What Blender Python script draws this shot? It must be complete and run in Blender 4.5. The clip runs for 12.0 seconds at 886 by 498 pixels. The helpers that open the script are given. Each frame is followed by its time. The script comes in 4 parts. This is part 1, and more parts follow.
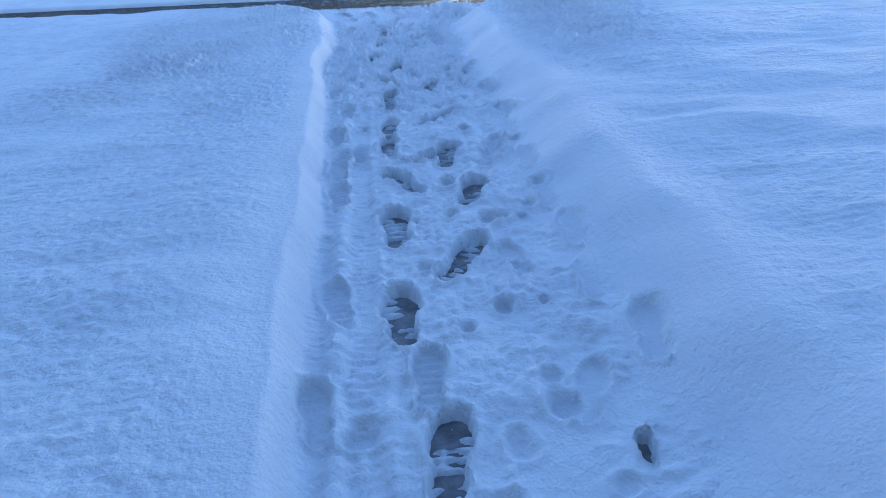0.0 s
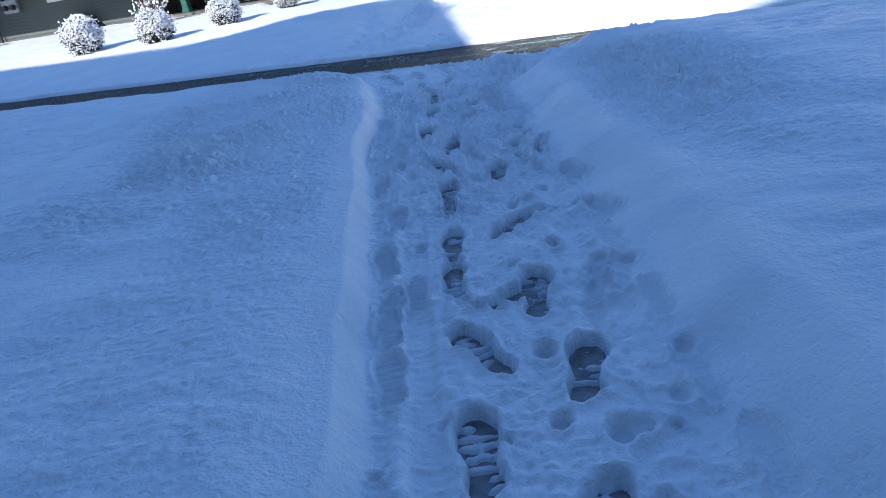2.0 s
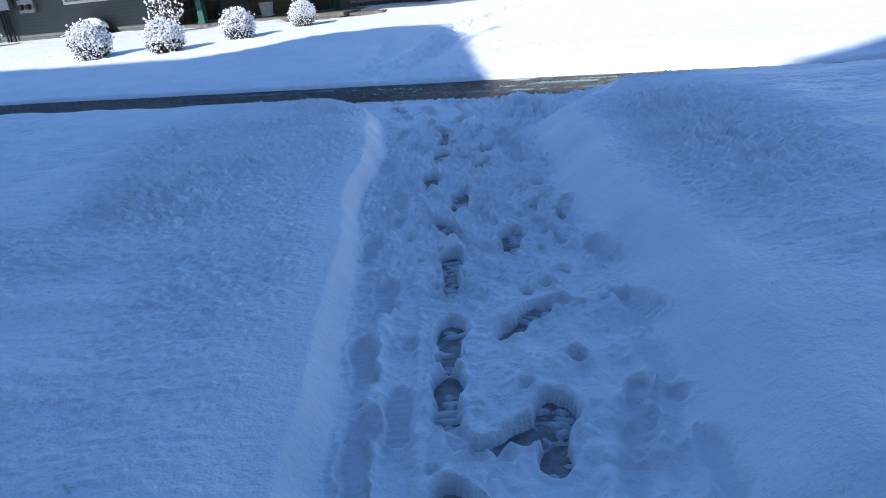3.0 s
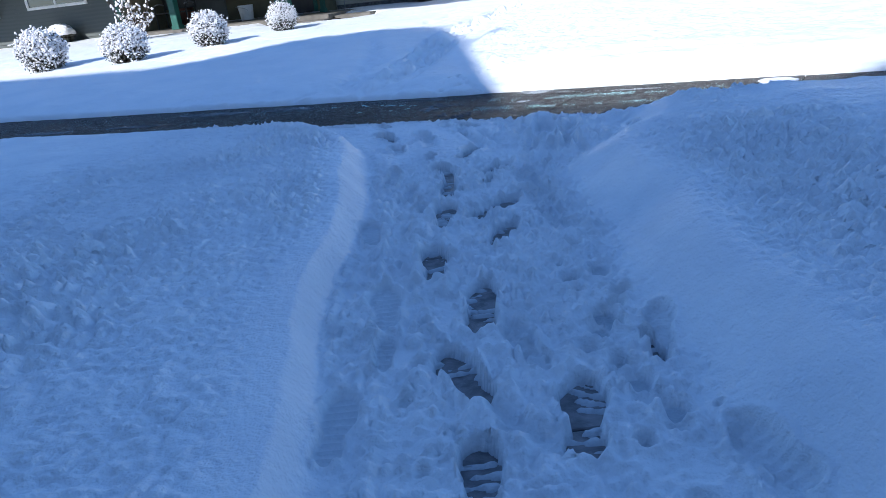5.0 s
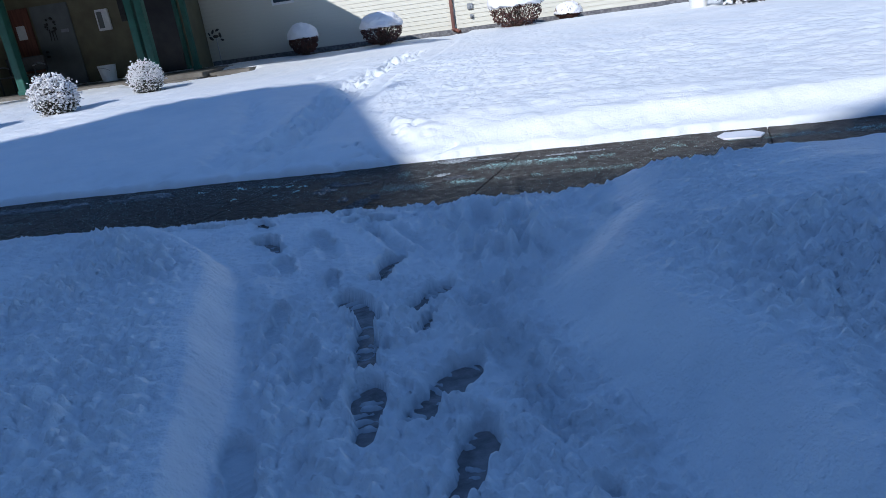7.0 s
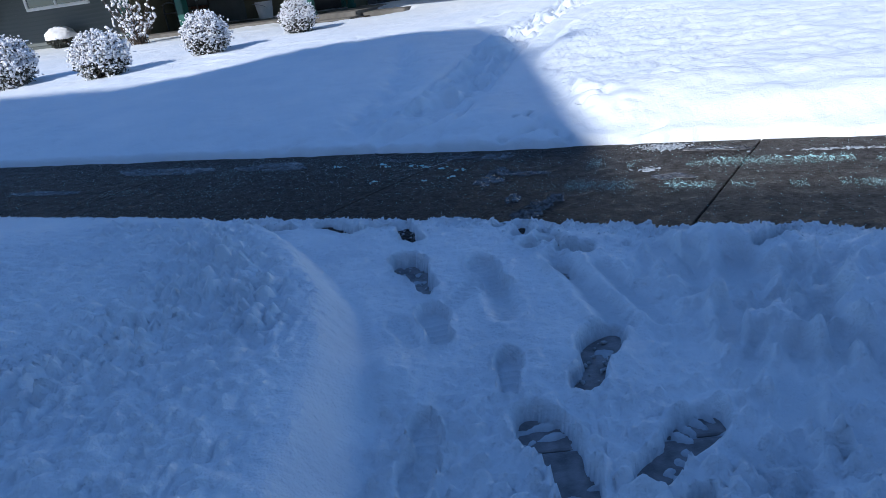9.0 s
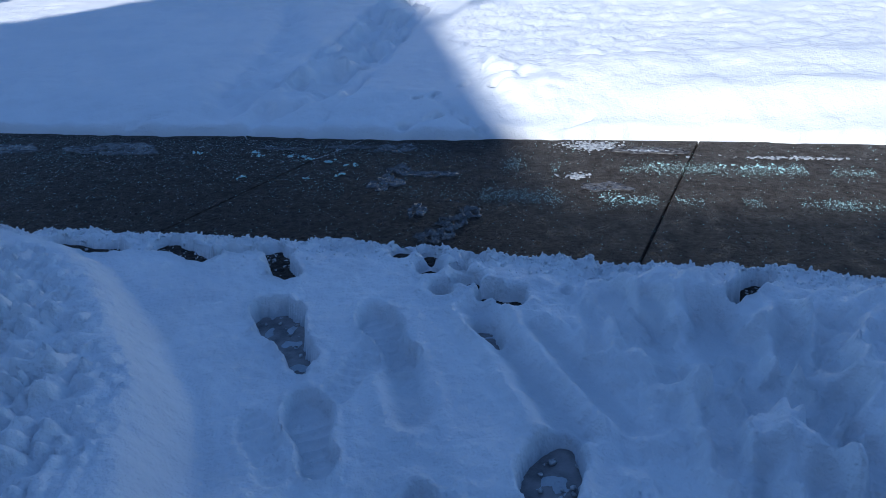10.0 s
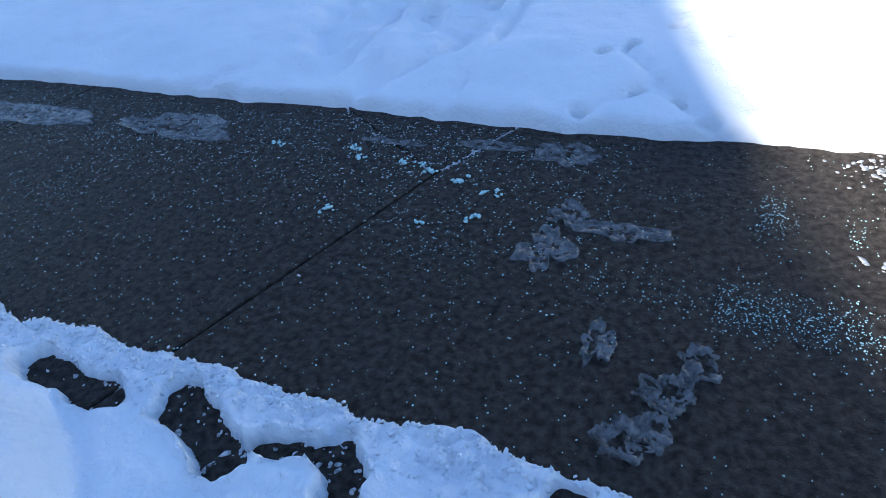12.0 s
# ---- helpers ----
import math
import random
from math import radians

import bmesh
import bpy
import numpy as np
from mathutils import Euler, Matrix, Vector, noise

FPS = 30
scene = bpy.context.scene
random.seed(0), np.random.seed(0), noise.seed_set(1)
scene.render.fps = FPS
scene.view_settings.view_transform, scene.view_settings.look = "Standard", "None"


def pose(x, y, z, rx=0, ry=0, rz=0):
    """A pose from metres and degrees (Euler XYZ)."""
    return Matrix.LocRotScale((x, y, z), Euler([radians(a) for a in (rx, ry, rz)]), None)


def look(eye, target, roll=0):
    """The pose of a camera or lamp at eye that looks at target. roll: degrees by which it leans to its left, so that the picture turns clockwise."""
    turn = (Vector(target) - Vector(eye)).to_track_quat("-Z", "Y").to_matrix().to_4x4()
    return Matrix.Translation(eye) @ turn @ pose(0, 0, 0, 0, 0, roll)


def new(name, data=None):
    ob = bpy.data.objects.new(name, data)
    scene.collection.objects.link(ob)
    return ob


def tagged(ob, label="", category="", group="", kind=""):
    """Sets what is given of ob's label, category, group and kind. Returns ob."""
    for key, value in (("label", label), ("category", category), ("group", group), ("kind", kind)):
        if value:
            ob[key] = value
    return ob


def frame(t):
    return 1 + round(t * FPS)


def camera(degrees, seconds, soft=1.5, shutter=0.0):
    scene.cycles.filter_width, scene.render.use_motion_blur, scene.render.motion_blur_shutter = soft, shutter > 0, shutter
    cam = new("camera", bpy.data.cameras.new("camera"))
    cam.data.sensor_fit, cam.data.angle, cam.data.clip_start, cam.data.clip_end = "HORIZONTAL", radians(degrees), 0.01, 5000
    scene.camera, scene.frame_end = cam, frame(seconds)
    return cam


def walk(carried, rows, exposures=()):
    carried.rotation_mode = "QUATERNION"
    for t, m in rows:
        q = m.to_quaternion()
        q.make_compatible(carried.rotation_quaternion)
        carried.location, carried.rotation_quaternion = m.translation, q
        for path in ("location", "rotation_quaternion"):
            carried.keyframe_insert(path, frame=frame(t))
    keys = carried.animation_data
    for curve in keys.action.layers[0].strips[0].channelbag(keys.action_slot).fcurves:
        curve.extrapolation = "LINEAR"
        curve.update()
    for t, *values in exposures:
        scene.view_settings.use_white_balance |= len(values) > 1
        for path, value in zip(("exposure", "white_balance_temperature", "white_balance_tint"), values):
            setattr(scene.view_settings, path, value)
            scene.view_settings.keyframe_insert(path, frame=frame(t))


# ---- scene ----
cam = camera(66.4, 12.0, 0.8)
PATH = [
    (0, (0.106, -8.419, 1.225), (0.175, -6.647, 0.3), -4.5),
    (0.5, (0.092, -8.176, 1.251), (0.151, -6.417, 0.302), -6.1),
    (1, (0.155, -7.925, 1.253), (0.065, -6.121, 0.395), -6.2),
    (1.5, (0.133, -7.641, 1.24), (0.088, -5.807, 0.443), -6.1),
    (2, (0.078, -7.32, 1.263), (-0.005, -5.496, 0.447), -9.8),
    (2.5, (0.116, -7.005, 1.239), (-0.148, -5.183, 0.457), -7.6),
    (3, (0.109, -6.649, 1.248), (0.02, -4.798, 0.498), -5.9),
    (3.2, (0.046, -6.51, 1.255), (0.049, -4.663, 0.488), -6.6),
    (4.8, (-0.024, -5.318, 1.218), (-0.034, -3.491, 0.403), -6.7),
    (5, (0.027, -5.138, 1.156), (-0.046, -3.284, 0.409), -6.6),
    (5.5, (0.042, -4.816, 1.191), (0.014, -2.963, 0.439), -6.0),
    (6, (-0.034, -4.441, 1.196), (0.228, -2.586, 0.497), -7.4),
    (6.5, (-0.022, -4.063, 1.152), (0.202, -2.183, 0.507), -7.7),
    (6.7, (0.005, -3.907, 1.133), (0.252, -2.031, 0.486), -7.5),
    (8.3, (-0.04, -2.928, 1.151), (-0.212, -1.066, 0.44), -8.5),
    (8.5, (-0.063, -2.776, 1.127), (-0.305, -0.903, 0.469), -6.9),
    (9, (-0.129, -2.425, 1.128), (-0.318, -0.584, 0.371), -7.8),
    (9.5, (-0.111, -2.06, 1.125), (-0.286, -0.22, 0.362), -4.9),
    (10, (-0.148, -1.674, 1.092), (-0.03, 0.115, 0.205), -3.1),
    (10.5, (-0.142, -1.33, 1.087), (-0.118, 0.488, 0.254), -4.7),
    (11, (-0.147, -0.985, 1.144), (-0.205, 0.846, 0.34), -4.1),
    (11.5, (-0.208, -0.634, 1.142), (-0.342, 1.088, 0.135), -6.6),
    (12, (-0.15, -0.221, 1.168), (-0.501, 1.327, -0.048), -9.0),
]
EXPOSURES = [(0, 1.72, 6100, 10), (0.8, 1.78, 5950, 10), (1.4, 1.3, 5750, 10), (2.0, 0.92, 5600, 10), (3.2, 0.9, 5600, 10), (5.0, 0.88, 5500, 10), (5.6, 0.76, 5500, 10), (6.2, 0.2, 5500, 10), (6.7, 0.14, 5480, 10),
             (8.3, 0.33, 5450, 10), (9.5, 0.36, 5400, 10), (10.8, 0.36, 5700, 10), (11.5, 0.3, 5600, 10), (12.0, 1.63, 6300, 10)]
walk(cam, [(t, look(eye, target, roll)) for t, eye, target, roll in PATH], EXPOSURES)

# ---- world, sun ----
SUN_AZ, SUN_EL = 38.0, 32.0          # heading of the sunlight from +y towards +x, and the sun's height
world = bpy.data.worlds.new("sky")
scene.world = world
world.use_nodes = True
wt = world.node_tree
sky = wt.nodes.new("ShaderNodeTexSky")
sky.sky_type, sky.sun_disc = "NISHITA", False
sky.sun_elevation, sky.sun_rotation = radians(SUN_EL), radians(180 + SUN_AZ)
wt.links.new(sky.outputs[0], wt.nodes["Background"].inputs[0])
sky.air_density, sky.dust_density, sky.ozone_density = 1.0, 0.2, 5.0
wt.nodes["Background"].inputs[1].default_value = 0.125
sun = new("sun", bpy.data.lights.new("sun", "SUN"))
sun.data.energy, sun.data.angle, sun.data.color = 3.7, radians(0.7), (1.0, 0.92, 0.8)
sun_way = Vector((math.sin(radians(SUN_AZ)), math.cos(radians(SUN_AZ)), -math.tan(radians(SUN_EL)))).normalized()
sun.matrix_world = look((0, 0, 40), Vector((0, 0, 40)) + sun_way)


# ---- frames of reference: e runs along the pavement, d away across it ----
EX, EY = 0.959, -0.282
NX, NY = 0.282, 0.959
OX, OY = 0.51, 1.72
Q0 = NX * OX + NY * OY               # far edge of the pavement


def at_ed(e, d, z=0.0):
    return Vector((OX + e * EX + d * NX, OY + e * EY + d * NY, z))


def pose_ed(e, d, z=0.0, rz=0.0):
    p = at_ed(e, d, z)
    return pose(p.x, p.y, p.z, 0, 0, math.degrees(math.atan2(EY, EX)) + rz)


def lawn_z(d):
    return 0.12 + 0.06 * d if d < 4 else 0.36 + 0.025 * (d - 4)


# ---- noise on arrays ----
def vnoise(x, y, seed=0):
    ix, iy = np.floor(x).astype(np.int64), np.floor(y).astype(np.int64)
    fx, fy = x - ix, y - iy
    fx, fy = fx * fx * (3 - 2 * fx), fy * fy * (3 - 2 * fy)

    def h(a, b):
        n = (a * 374761393 + b * 668265263 + seed * 1274126177) & 0xFFFFFFFF
        n = ((n ^ (n >> 13)) * 1274126177) & 0xFFFFFFFF
        return ((n ^ (n >> 16)) & 0xFFFF) / 65535.0 * 2 - 1

    return (h(ix, iy) * (1 - fx) + h(ix + 1, iy) * fx) * (1 - fy) + (h(ix, iy + 1) * (1 - fx) + h(ix + 1, iy + 1) * fx) * fy


def fbm(x, y, f, octaves=3, seed=0):
    s, a = 0, 1.0
    for k in range(octaves):
        s = s + a * vnoise(x * f + 17.3 * k, y * f - 9.1 * k, seed + k)
        f, a = f * 2.03, a * 0.5
    return s


def step(a, b, x):
    t = np.clip((x - a) / (b - a), 0, 1)
    return t * t * (3 - 2 * t)


# ---- materials ----
def material(name, base, rough=0.6, metal=0.0, spec=0.5):
    m = bpy.data.materials.new(name)
    m.use_nodes = True
    b = m.node_tree.nodes["Principled BSDF"]
    b.inputs["Base Color"].default_value = (*base, 1)
    b.inputs["Roughness"].default_value, b.inputs["Metallic"].default_value = rough, metal
    b.inputs["Specular IOR Level"].default_value = spec
    return m


def link_noise(m, scale, low, high, detail=6.0, lo=0.35, hi=0.65, socket="Base Color", stretch=None):
    """Mixes two colours, or two values, by a noise in object coordinates."""
    t = m.node_tree
    co, no, ra = t.nodes.new("ShaderNodeTexCoord"), t.nodes.new("ShaderNodeTexNoise"), t.nodes.new("ShaderNodeValToRGB")
    no.inputs["Scale"].default_value, no.inputs["Detail"].default_value = scale, detail
    if stretch:
        mp = t.nodes.new("ShaderNodeMapping")
        mp.inputs["Scale"].default_value = stretch
        t.links.new(co.outputs["Object"], mp.inputs[0])
        t.links.new(mp.outputs[0], no.inputs["Vector"])
    else:
        t.links.new(co.outputs["Object"], no.inputs["Vector"])
    low = (low,) * 3 if isinstance(low, float) else low
    high = (high,) * 3 if isinstance(high, float) else high
    ra.color_ramp.elements[0].position, ra.color_ramp.elements[1].position = lo, hi
    ra.color_ramp.elements[0].color, ra.color_ramp.elements[1].color = (*low, 1), (*high, 1)
    t.links.new(no.outputs["Fac"], ra.inputs[0])
    t.links.new(ra.outputs[0], t.nodes["Principled BSDF"].inputs[socket])
    return m


def link_bump(m, scales, strength=0.4, distance=0.01):
    t = m.node_tree
    co, last = t.nodes.new("ShaderNodeTexCoord"), None
    for k, s in enumerate(scales):
        no, bu = t.nodes.new("ShaderNodeTexNoise"), t.nodes.new("ShaderNodeBump")
        no.inputs["Scale"].default_value, no.inputs["Detail"].default_value = s, 5.0
        bu.inputs["Strength"].default_value, bu.inputs["Distance"].default_value = strength, distance / (1 + k)
        t.links.new(co.outputs["Object"], no.inputs["Vector"])
        t.links.new(no.outputs["Fac"], bu.inputs["Height"])
        if last:
            t.links.new(last.outputs[0], bu.inputs["Normal"])
        last = bu
    t.links.new(last.outputs[0], t.nodes["Principled BSDF"].inputs["Normal"])
    return m


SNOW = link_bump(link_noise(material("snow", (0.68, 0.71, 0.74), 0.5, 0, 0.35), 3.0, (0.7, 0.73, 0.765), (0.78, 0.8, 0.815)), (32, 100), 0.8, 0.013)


def soak_and_shade(m, colour, rough):
    """Mixes in a darker tone by attribute: dense wet snow, plus shade painted into trodden hollows."""
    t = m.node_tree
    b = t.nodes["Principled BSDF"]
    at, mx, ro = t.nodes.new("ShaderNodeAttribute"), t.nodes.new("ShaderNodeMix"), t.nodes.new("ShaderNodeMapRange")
    at.attribute_name, mx.data_type = "soak_shade", "RGBA"
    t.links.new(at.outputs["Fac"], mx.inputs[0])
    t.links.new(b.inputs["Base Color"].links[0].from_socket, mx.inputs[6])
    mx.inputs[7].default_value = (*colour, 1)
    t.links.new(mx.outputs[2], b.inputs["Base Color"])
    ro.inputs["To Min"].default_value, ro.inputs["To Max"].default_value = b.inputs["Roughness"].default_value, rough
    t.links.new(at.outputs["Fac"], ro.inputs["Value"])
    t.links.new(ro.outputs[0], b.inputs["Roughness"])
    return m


# one colour for wet packed snow and for the shade inside prints
soak_and_shade(SNOW, (0.34, 0.39, 0.44), 0.3)
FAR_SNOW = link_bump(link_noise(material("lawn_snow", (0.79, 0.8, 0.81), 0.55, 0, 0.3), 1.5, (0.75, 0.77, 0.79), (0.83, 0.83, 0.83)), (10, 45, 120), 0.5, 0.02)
CLUMP = link_bump(material("clump_snow", (0.82, 0.8, 0.8), 0.6, 0, 0.3), (60,), 0.4, 0.01)
WET = link_noise(link_bump(material("wet_concrete", (0.05, 0.05, 0.05), 0.3, 0, 0.03), (90, 260, 480), 1.0, 0.008), 46.0, (0.026, 0.022, 0.019), (0.078, 0.065, 0.055))
link_noise(WET, 14.0, 0.22, 0.5, socket="Roughness")
DAMP = link_noise(link_bump(material("damp_concrete", (0.1, 0.1, 0.1), 0.35), (50, 220), 0.5, 0.006), 18.0, (0.1, 0.098, 0.105), (0.24, 0.235, 0.24))
DRY = link_noise(link_bump(material("dry_concrete", (0.4, 0.38, 0.34), 0.8), (30,), 0.3, 0.006), 4.0, (0.11, 0.1, 0.085), (0.19, 0.17, 0.145))
ICE = link_noise(link_bump(material("slush_ice", (0.5, 0.52, 0.54), 0.25), (45, 150), 0.6, 0.008), 30.0, (0.035, 0.033, 0.032), (0.15, 0.145, 0.14))
CRUMB = link_noise(material("icy_crumbs", (0.4, 0.42, 0.44), 0.35), 60.0, (0.16, 0.17, 0.18), (0.55, 0.57, 0.58))
GRAIN = link_noise(material("ice_melt", (0.4, 0.6, 0.6), 0.35), 300.0, (0.2, 0.56, 0.55), (0.68, 0.78, 0.77))
SIDING = link_noise(link_bump(material("cream_siding", (0.72, 0.66, 0.5), 0.55), (90,), 0.2, 0.003), 2.0, (0.6, 0.57, 0.47), (0.66, 0.63, 0.53), stretch=(0.3, 1, 4))
OLIVE = link_noise(material("yellow_wall_paint", (0.42, 0.37, 0.2), 0.6), 3.0, (0.125, 0.11, 0.065), (0.17, 0.15, 0.088))
GREY = link_noise(material("grey_door_paint", (0.34, 0.36, 0.34), 0.5), 3.0, (0.11, 0.12, 0.118), (0.145, 0.155, 0.152))
GREEN = link_noise(material("green_paint", (0.03, 0.16, 0.12), 0.5), 6.0, (0.014, 0.08, 0.062), (0.024, 0.115, 0.088))
DARK = link_noise(material("dark_door", (0.02, 0.02, 0.025), 0.4), 5.0, (0.015, 0.015, 0.02), (0.03, 0.028, 0.03))
BROWN = link_noise(material("red_brown_wood", (0.16, 0.06, 0.04), 0.55), 5.0, (0.11, 0.04, 0.03), (0.2, 0.08, 0.05), stretch=(4, 4, 0.4))
WHITE = link_noise(material("white_paint", (0.75, 0.75, 0.73), 0.5), 8.0, (0.7, 0.7, 0.68), (0.8, 0.8, 0.78))
METAL = link_noise(material("grey_metal", (0.3, 0.31, 0.32), 0.45, 0.6), 12.0, (0.25, 0.26, 0.27), (0.36, 0.37, 0.38))
BLACK = link_noise(material("black_metal", (0.02, 0.02, 0.02), 0.5), 12.0, (0.015, 0.015, 0.015), (0.03, 0.03, 0.03))
SOIL = link_noise(link_bump(material("soil", (0.06, 0.045, 0.03), 0.9), (20,), 0.6, 0.02), 9.0, (0.035, 0.028, 0.02), (0.09, 0.065, 0.045))
TWIG = link_noise(material("twig_bark", (0.07, 0.05, 0.035), 0.8), 20.0, (0.045, 0.032, 0.022), (0.1, 0.07, 0.05))
RUST_LEAF = link_noise(material("russet_leaf", (0.09, 0.03, 0.025), 0.6), 14.0, (0.05, 0.018, 0.015), (0.13, 0.05, 0.035))
DULL_LEAF = link_noise(material("dull_leaf", (0.07, 0.07, 0.05), 0.6), 14.0, (0.04, 0.04, 0.03), (0.1, 0.1, 0.075))
SHINGLE = link_noise(material("roof_shingle", (0.08, 0.08, 0.08), 0.9), 8.0, (0.06, 0.06, 0.06), (0.11, 0.105, 0.1))
GREY_SIDING = link_noise(link_bump(material("grey_green_siding", (0.24, 0.26, 0.24), 0.55), (90,), 0.2, 0.003), 2.0, (0.075, 0.086, 0.08), (0.11, 0.12, 0.11), stretch=(0.3, 1, 4))
GLASS = material("window_glass", (0.03, 0.05, 0.07), 0.05, 0, 0.8)


# ---- mesh helpers ----
def mesh_of(bm, name, mat, smooth=False):
    me = bpy.data.meshes.new(name)
    bm.to_mesh(me)
    bm.free()
    me.materials.append(mat)
    if smooth:
        me.polygons.foreach_set("use_smooth", [True] * len(me.polygons))
    return me


def part(name, bm, mat, parent=None, label="", smooth=False):
    ob = new(name, mesh_of(bm, name, mat, smooth))
    ob.parent = parent
    if label:
        ob["label"] = label
    return ob


def empty(name, m):
    ob = new(name)
    ob.matrix_world = m
    return ob


def box(bm, x0, y0, z0, x1, y1, z1, bevel=0.0):
    r = bmesh.ops.create_cube(bm, size=1, matrix=Matrix.LocRotScale(((x0 + x1) / 2, (y0 + y1) / 2, (z0 + z1) / 2), None, (x1 - x0, y1 - y0, z1 - z0)))
    if bevel:
        es = list({e for v in r["verts"] for e in v.link_edges})
        bmesh.ops.bevel(bm, geom=es, offset=bevel, segments=2, affect="EDGES")
    return bm


def boxed(*a, bevel=0.0):
    return box(bmesh.new(), *a, bevel=bevel)


def rod(bm, a, b, r0, r1, sides=6):
    a, b = Vector(a), Vector(b)
    m = Matrix.Translation((a + b) / 2) @ (b - a).to_track_quat("Z", "Y").to_matrix().to_4x4()
    bmesh.ops.create_cone(bm, cap_ends=True, segments=sides, radius1=r0, radius2=r1, depth=(b - a).length, matrix=m)


def sheet(name, xs, ys, h, mat, floor, trodden=False):
    """A height field over a grid, with the quads that lie wholly under the floor left out."""
    gx, gy = np.meshgrid(xs, ys)
    soak_shade = np.zeros(gx.shape)
    z = h(gx, gy, soak_shade) if trodden else h(gx, gy)
    nx, ny = len(xs), len(ys)
    me = bpy.data.meshes.new(name)
    i = np.arange((ny - 1) * (nx - 1))
    r, c = i // (nx - 1), i % (nx - 1)
    v0 = r * nx + c
    quads = np.stack([v0, v0 + 1, v0 + nx + 1, v0 + nx], 1)
    zz = z.ravel()
    quads = quads[zz[quads].max(1) > floor]
    used = np.unique(quads)
    back = np.zeros(nx * ny, np.int64)
    back[used] = np.arange(len(used))
    co = np.stack([gx.ravel(), gy.ravel(), zz], 1)[used]
    quads = back[quads]
    me.vertices.add(len(co))
    me.vertices.foreach_set("co", co.ravel())
    me.loops.add(quads.size)
    me.loops.foreach_set("vertex_index", quads.ravel().astype(np.int32))
    me.polygons.add(len(quads))
    me.polygons.foreach_set("loop_start", np.arange(len(quads), dtype=np.int32) * 4)
    me.polygons.foreach_set("use_smooth", np.ones(len(quads), bool))
    me.materials.append(mat)
    if trodden:
        me.attributes.new("soak_shade", "FLOAT", "POINT").data.foreach_set("value", soak_shade.ravel()[used].astype(np.float32))
    me.update(calc_edges=True)
    return new(name, me)


def spaced(*runs):
    """Grid lines: runs of (start, end, step)."""
    return np.unique(np.concatenate([np.arange(a, b, s) for a, b, s in runs]).round(4))


# ---- near snow: two banks and the trodden path between them ----
# boot prints down to the concrete: x, y, turn, length
BARE_START = [(0.03, -6.57, 1, 0.3), (0.26, -6.22, -28, 0.31), (0.02, -5.9, 3, 0.3), (0.13, -7.2, -8, 0.28), (0.6, -7.24, -9, 0.09), (0.06, -5.43, 27, 0.3),
              (0.37, -5.6, -13, 0.3), (0.0, -4.53, -4, 0.28), (-0.01, -4.87, -3, 0.28), (0.29, -4.4, -36, 0.31), (0.3, -5.07, -7, 0.29), (0.17, -5.09, -65, 0.24)]
BARE_MIDDLE = [(0.0, -3.85, -1, 0.26), (0.0, -4.08, -1, 0.2), (-0.03, -3.37, 22, 0.3), (0.05, -2.92, -2, 0.33), (-0.12, -2.5, 2, 0.3), (0.19, -2.23, -23, 0.3),
               (0.17, -1.84, -43, 0.34), (-0.07, -1.88, -7, 0.31), (-0.05, -1.5, -5, 0.26), (0.57, -3.3, 7, 0.13), (0.3, -3.62, -9, 0.3)]
BARE_END = [(-0.06, -1.1, 18, 0.32), (-0.05, -1.36, -5, 0.2), (0.23, -1.1, -43, 0.28), (0.2, -1.34, -29, 0.17), (0.1, -0.71, -22, 0.31), (-0.5, -0.02, 22, 0.36),
            (-1.34, 0.74, 66, 0.34), (-0.94, 0.61, 51, 0.33), (-0.57, 0.45, 17, 0.3), (-0.71, 0.57, 87, 0.2), (0.87, -0.01, -51, 0.26)]
# shallow prints that keep their tread
SHALLOW_RIGHT = [(0.67, -6.47, -5, 0.24), (0.76, -6.82, -10, 0.26), (0.71, -6.08, -4, 0.24), (0.68, -5.28, -4, 0.26), (0.66, -4.78, 0, 0.24), (0.67, -5.72, 2, 0.24),
                 (0.69, -4.43, -1, 0.26), (0.63, -5.05, -9, 0.24), (0.66, -3.9, 4, 0.26), (0.55, -0.11, 3, 0.2)]
SHALLOW_LEFT = [(-0.19, -6.45, 12, 0.3), (-0.24, -5.52, 6, 0.32), (0.1, -6.91, -2, 0.3), (-0.21, -7.0, 11, 0.28), (-0.3, -4.63, 8, 0.34), (-0.16, -4.95, 4, 0.3),
                (-0.26, -5.2, 7, 0.28), (-0.39, -3.58, -3, 0.32), (-0.27, -4.15, -1, 0.32), (-0.3, -2.87, 6, 0.38), (-0.44, -2.06, 9, 0.34), (-0.4, -1.22, 4, 0.26),
                (-0.18, -1.75, -4, 0.2), (-0.28, -3.21, -2, 0.22), (-0.39, -0.46, 12, 0.31), (-0.16, -0.77, 0, 0.24), (-0.21, -0.08, 19, 0.34), (-0.38, -1.05, 8, 0.24)]
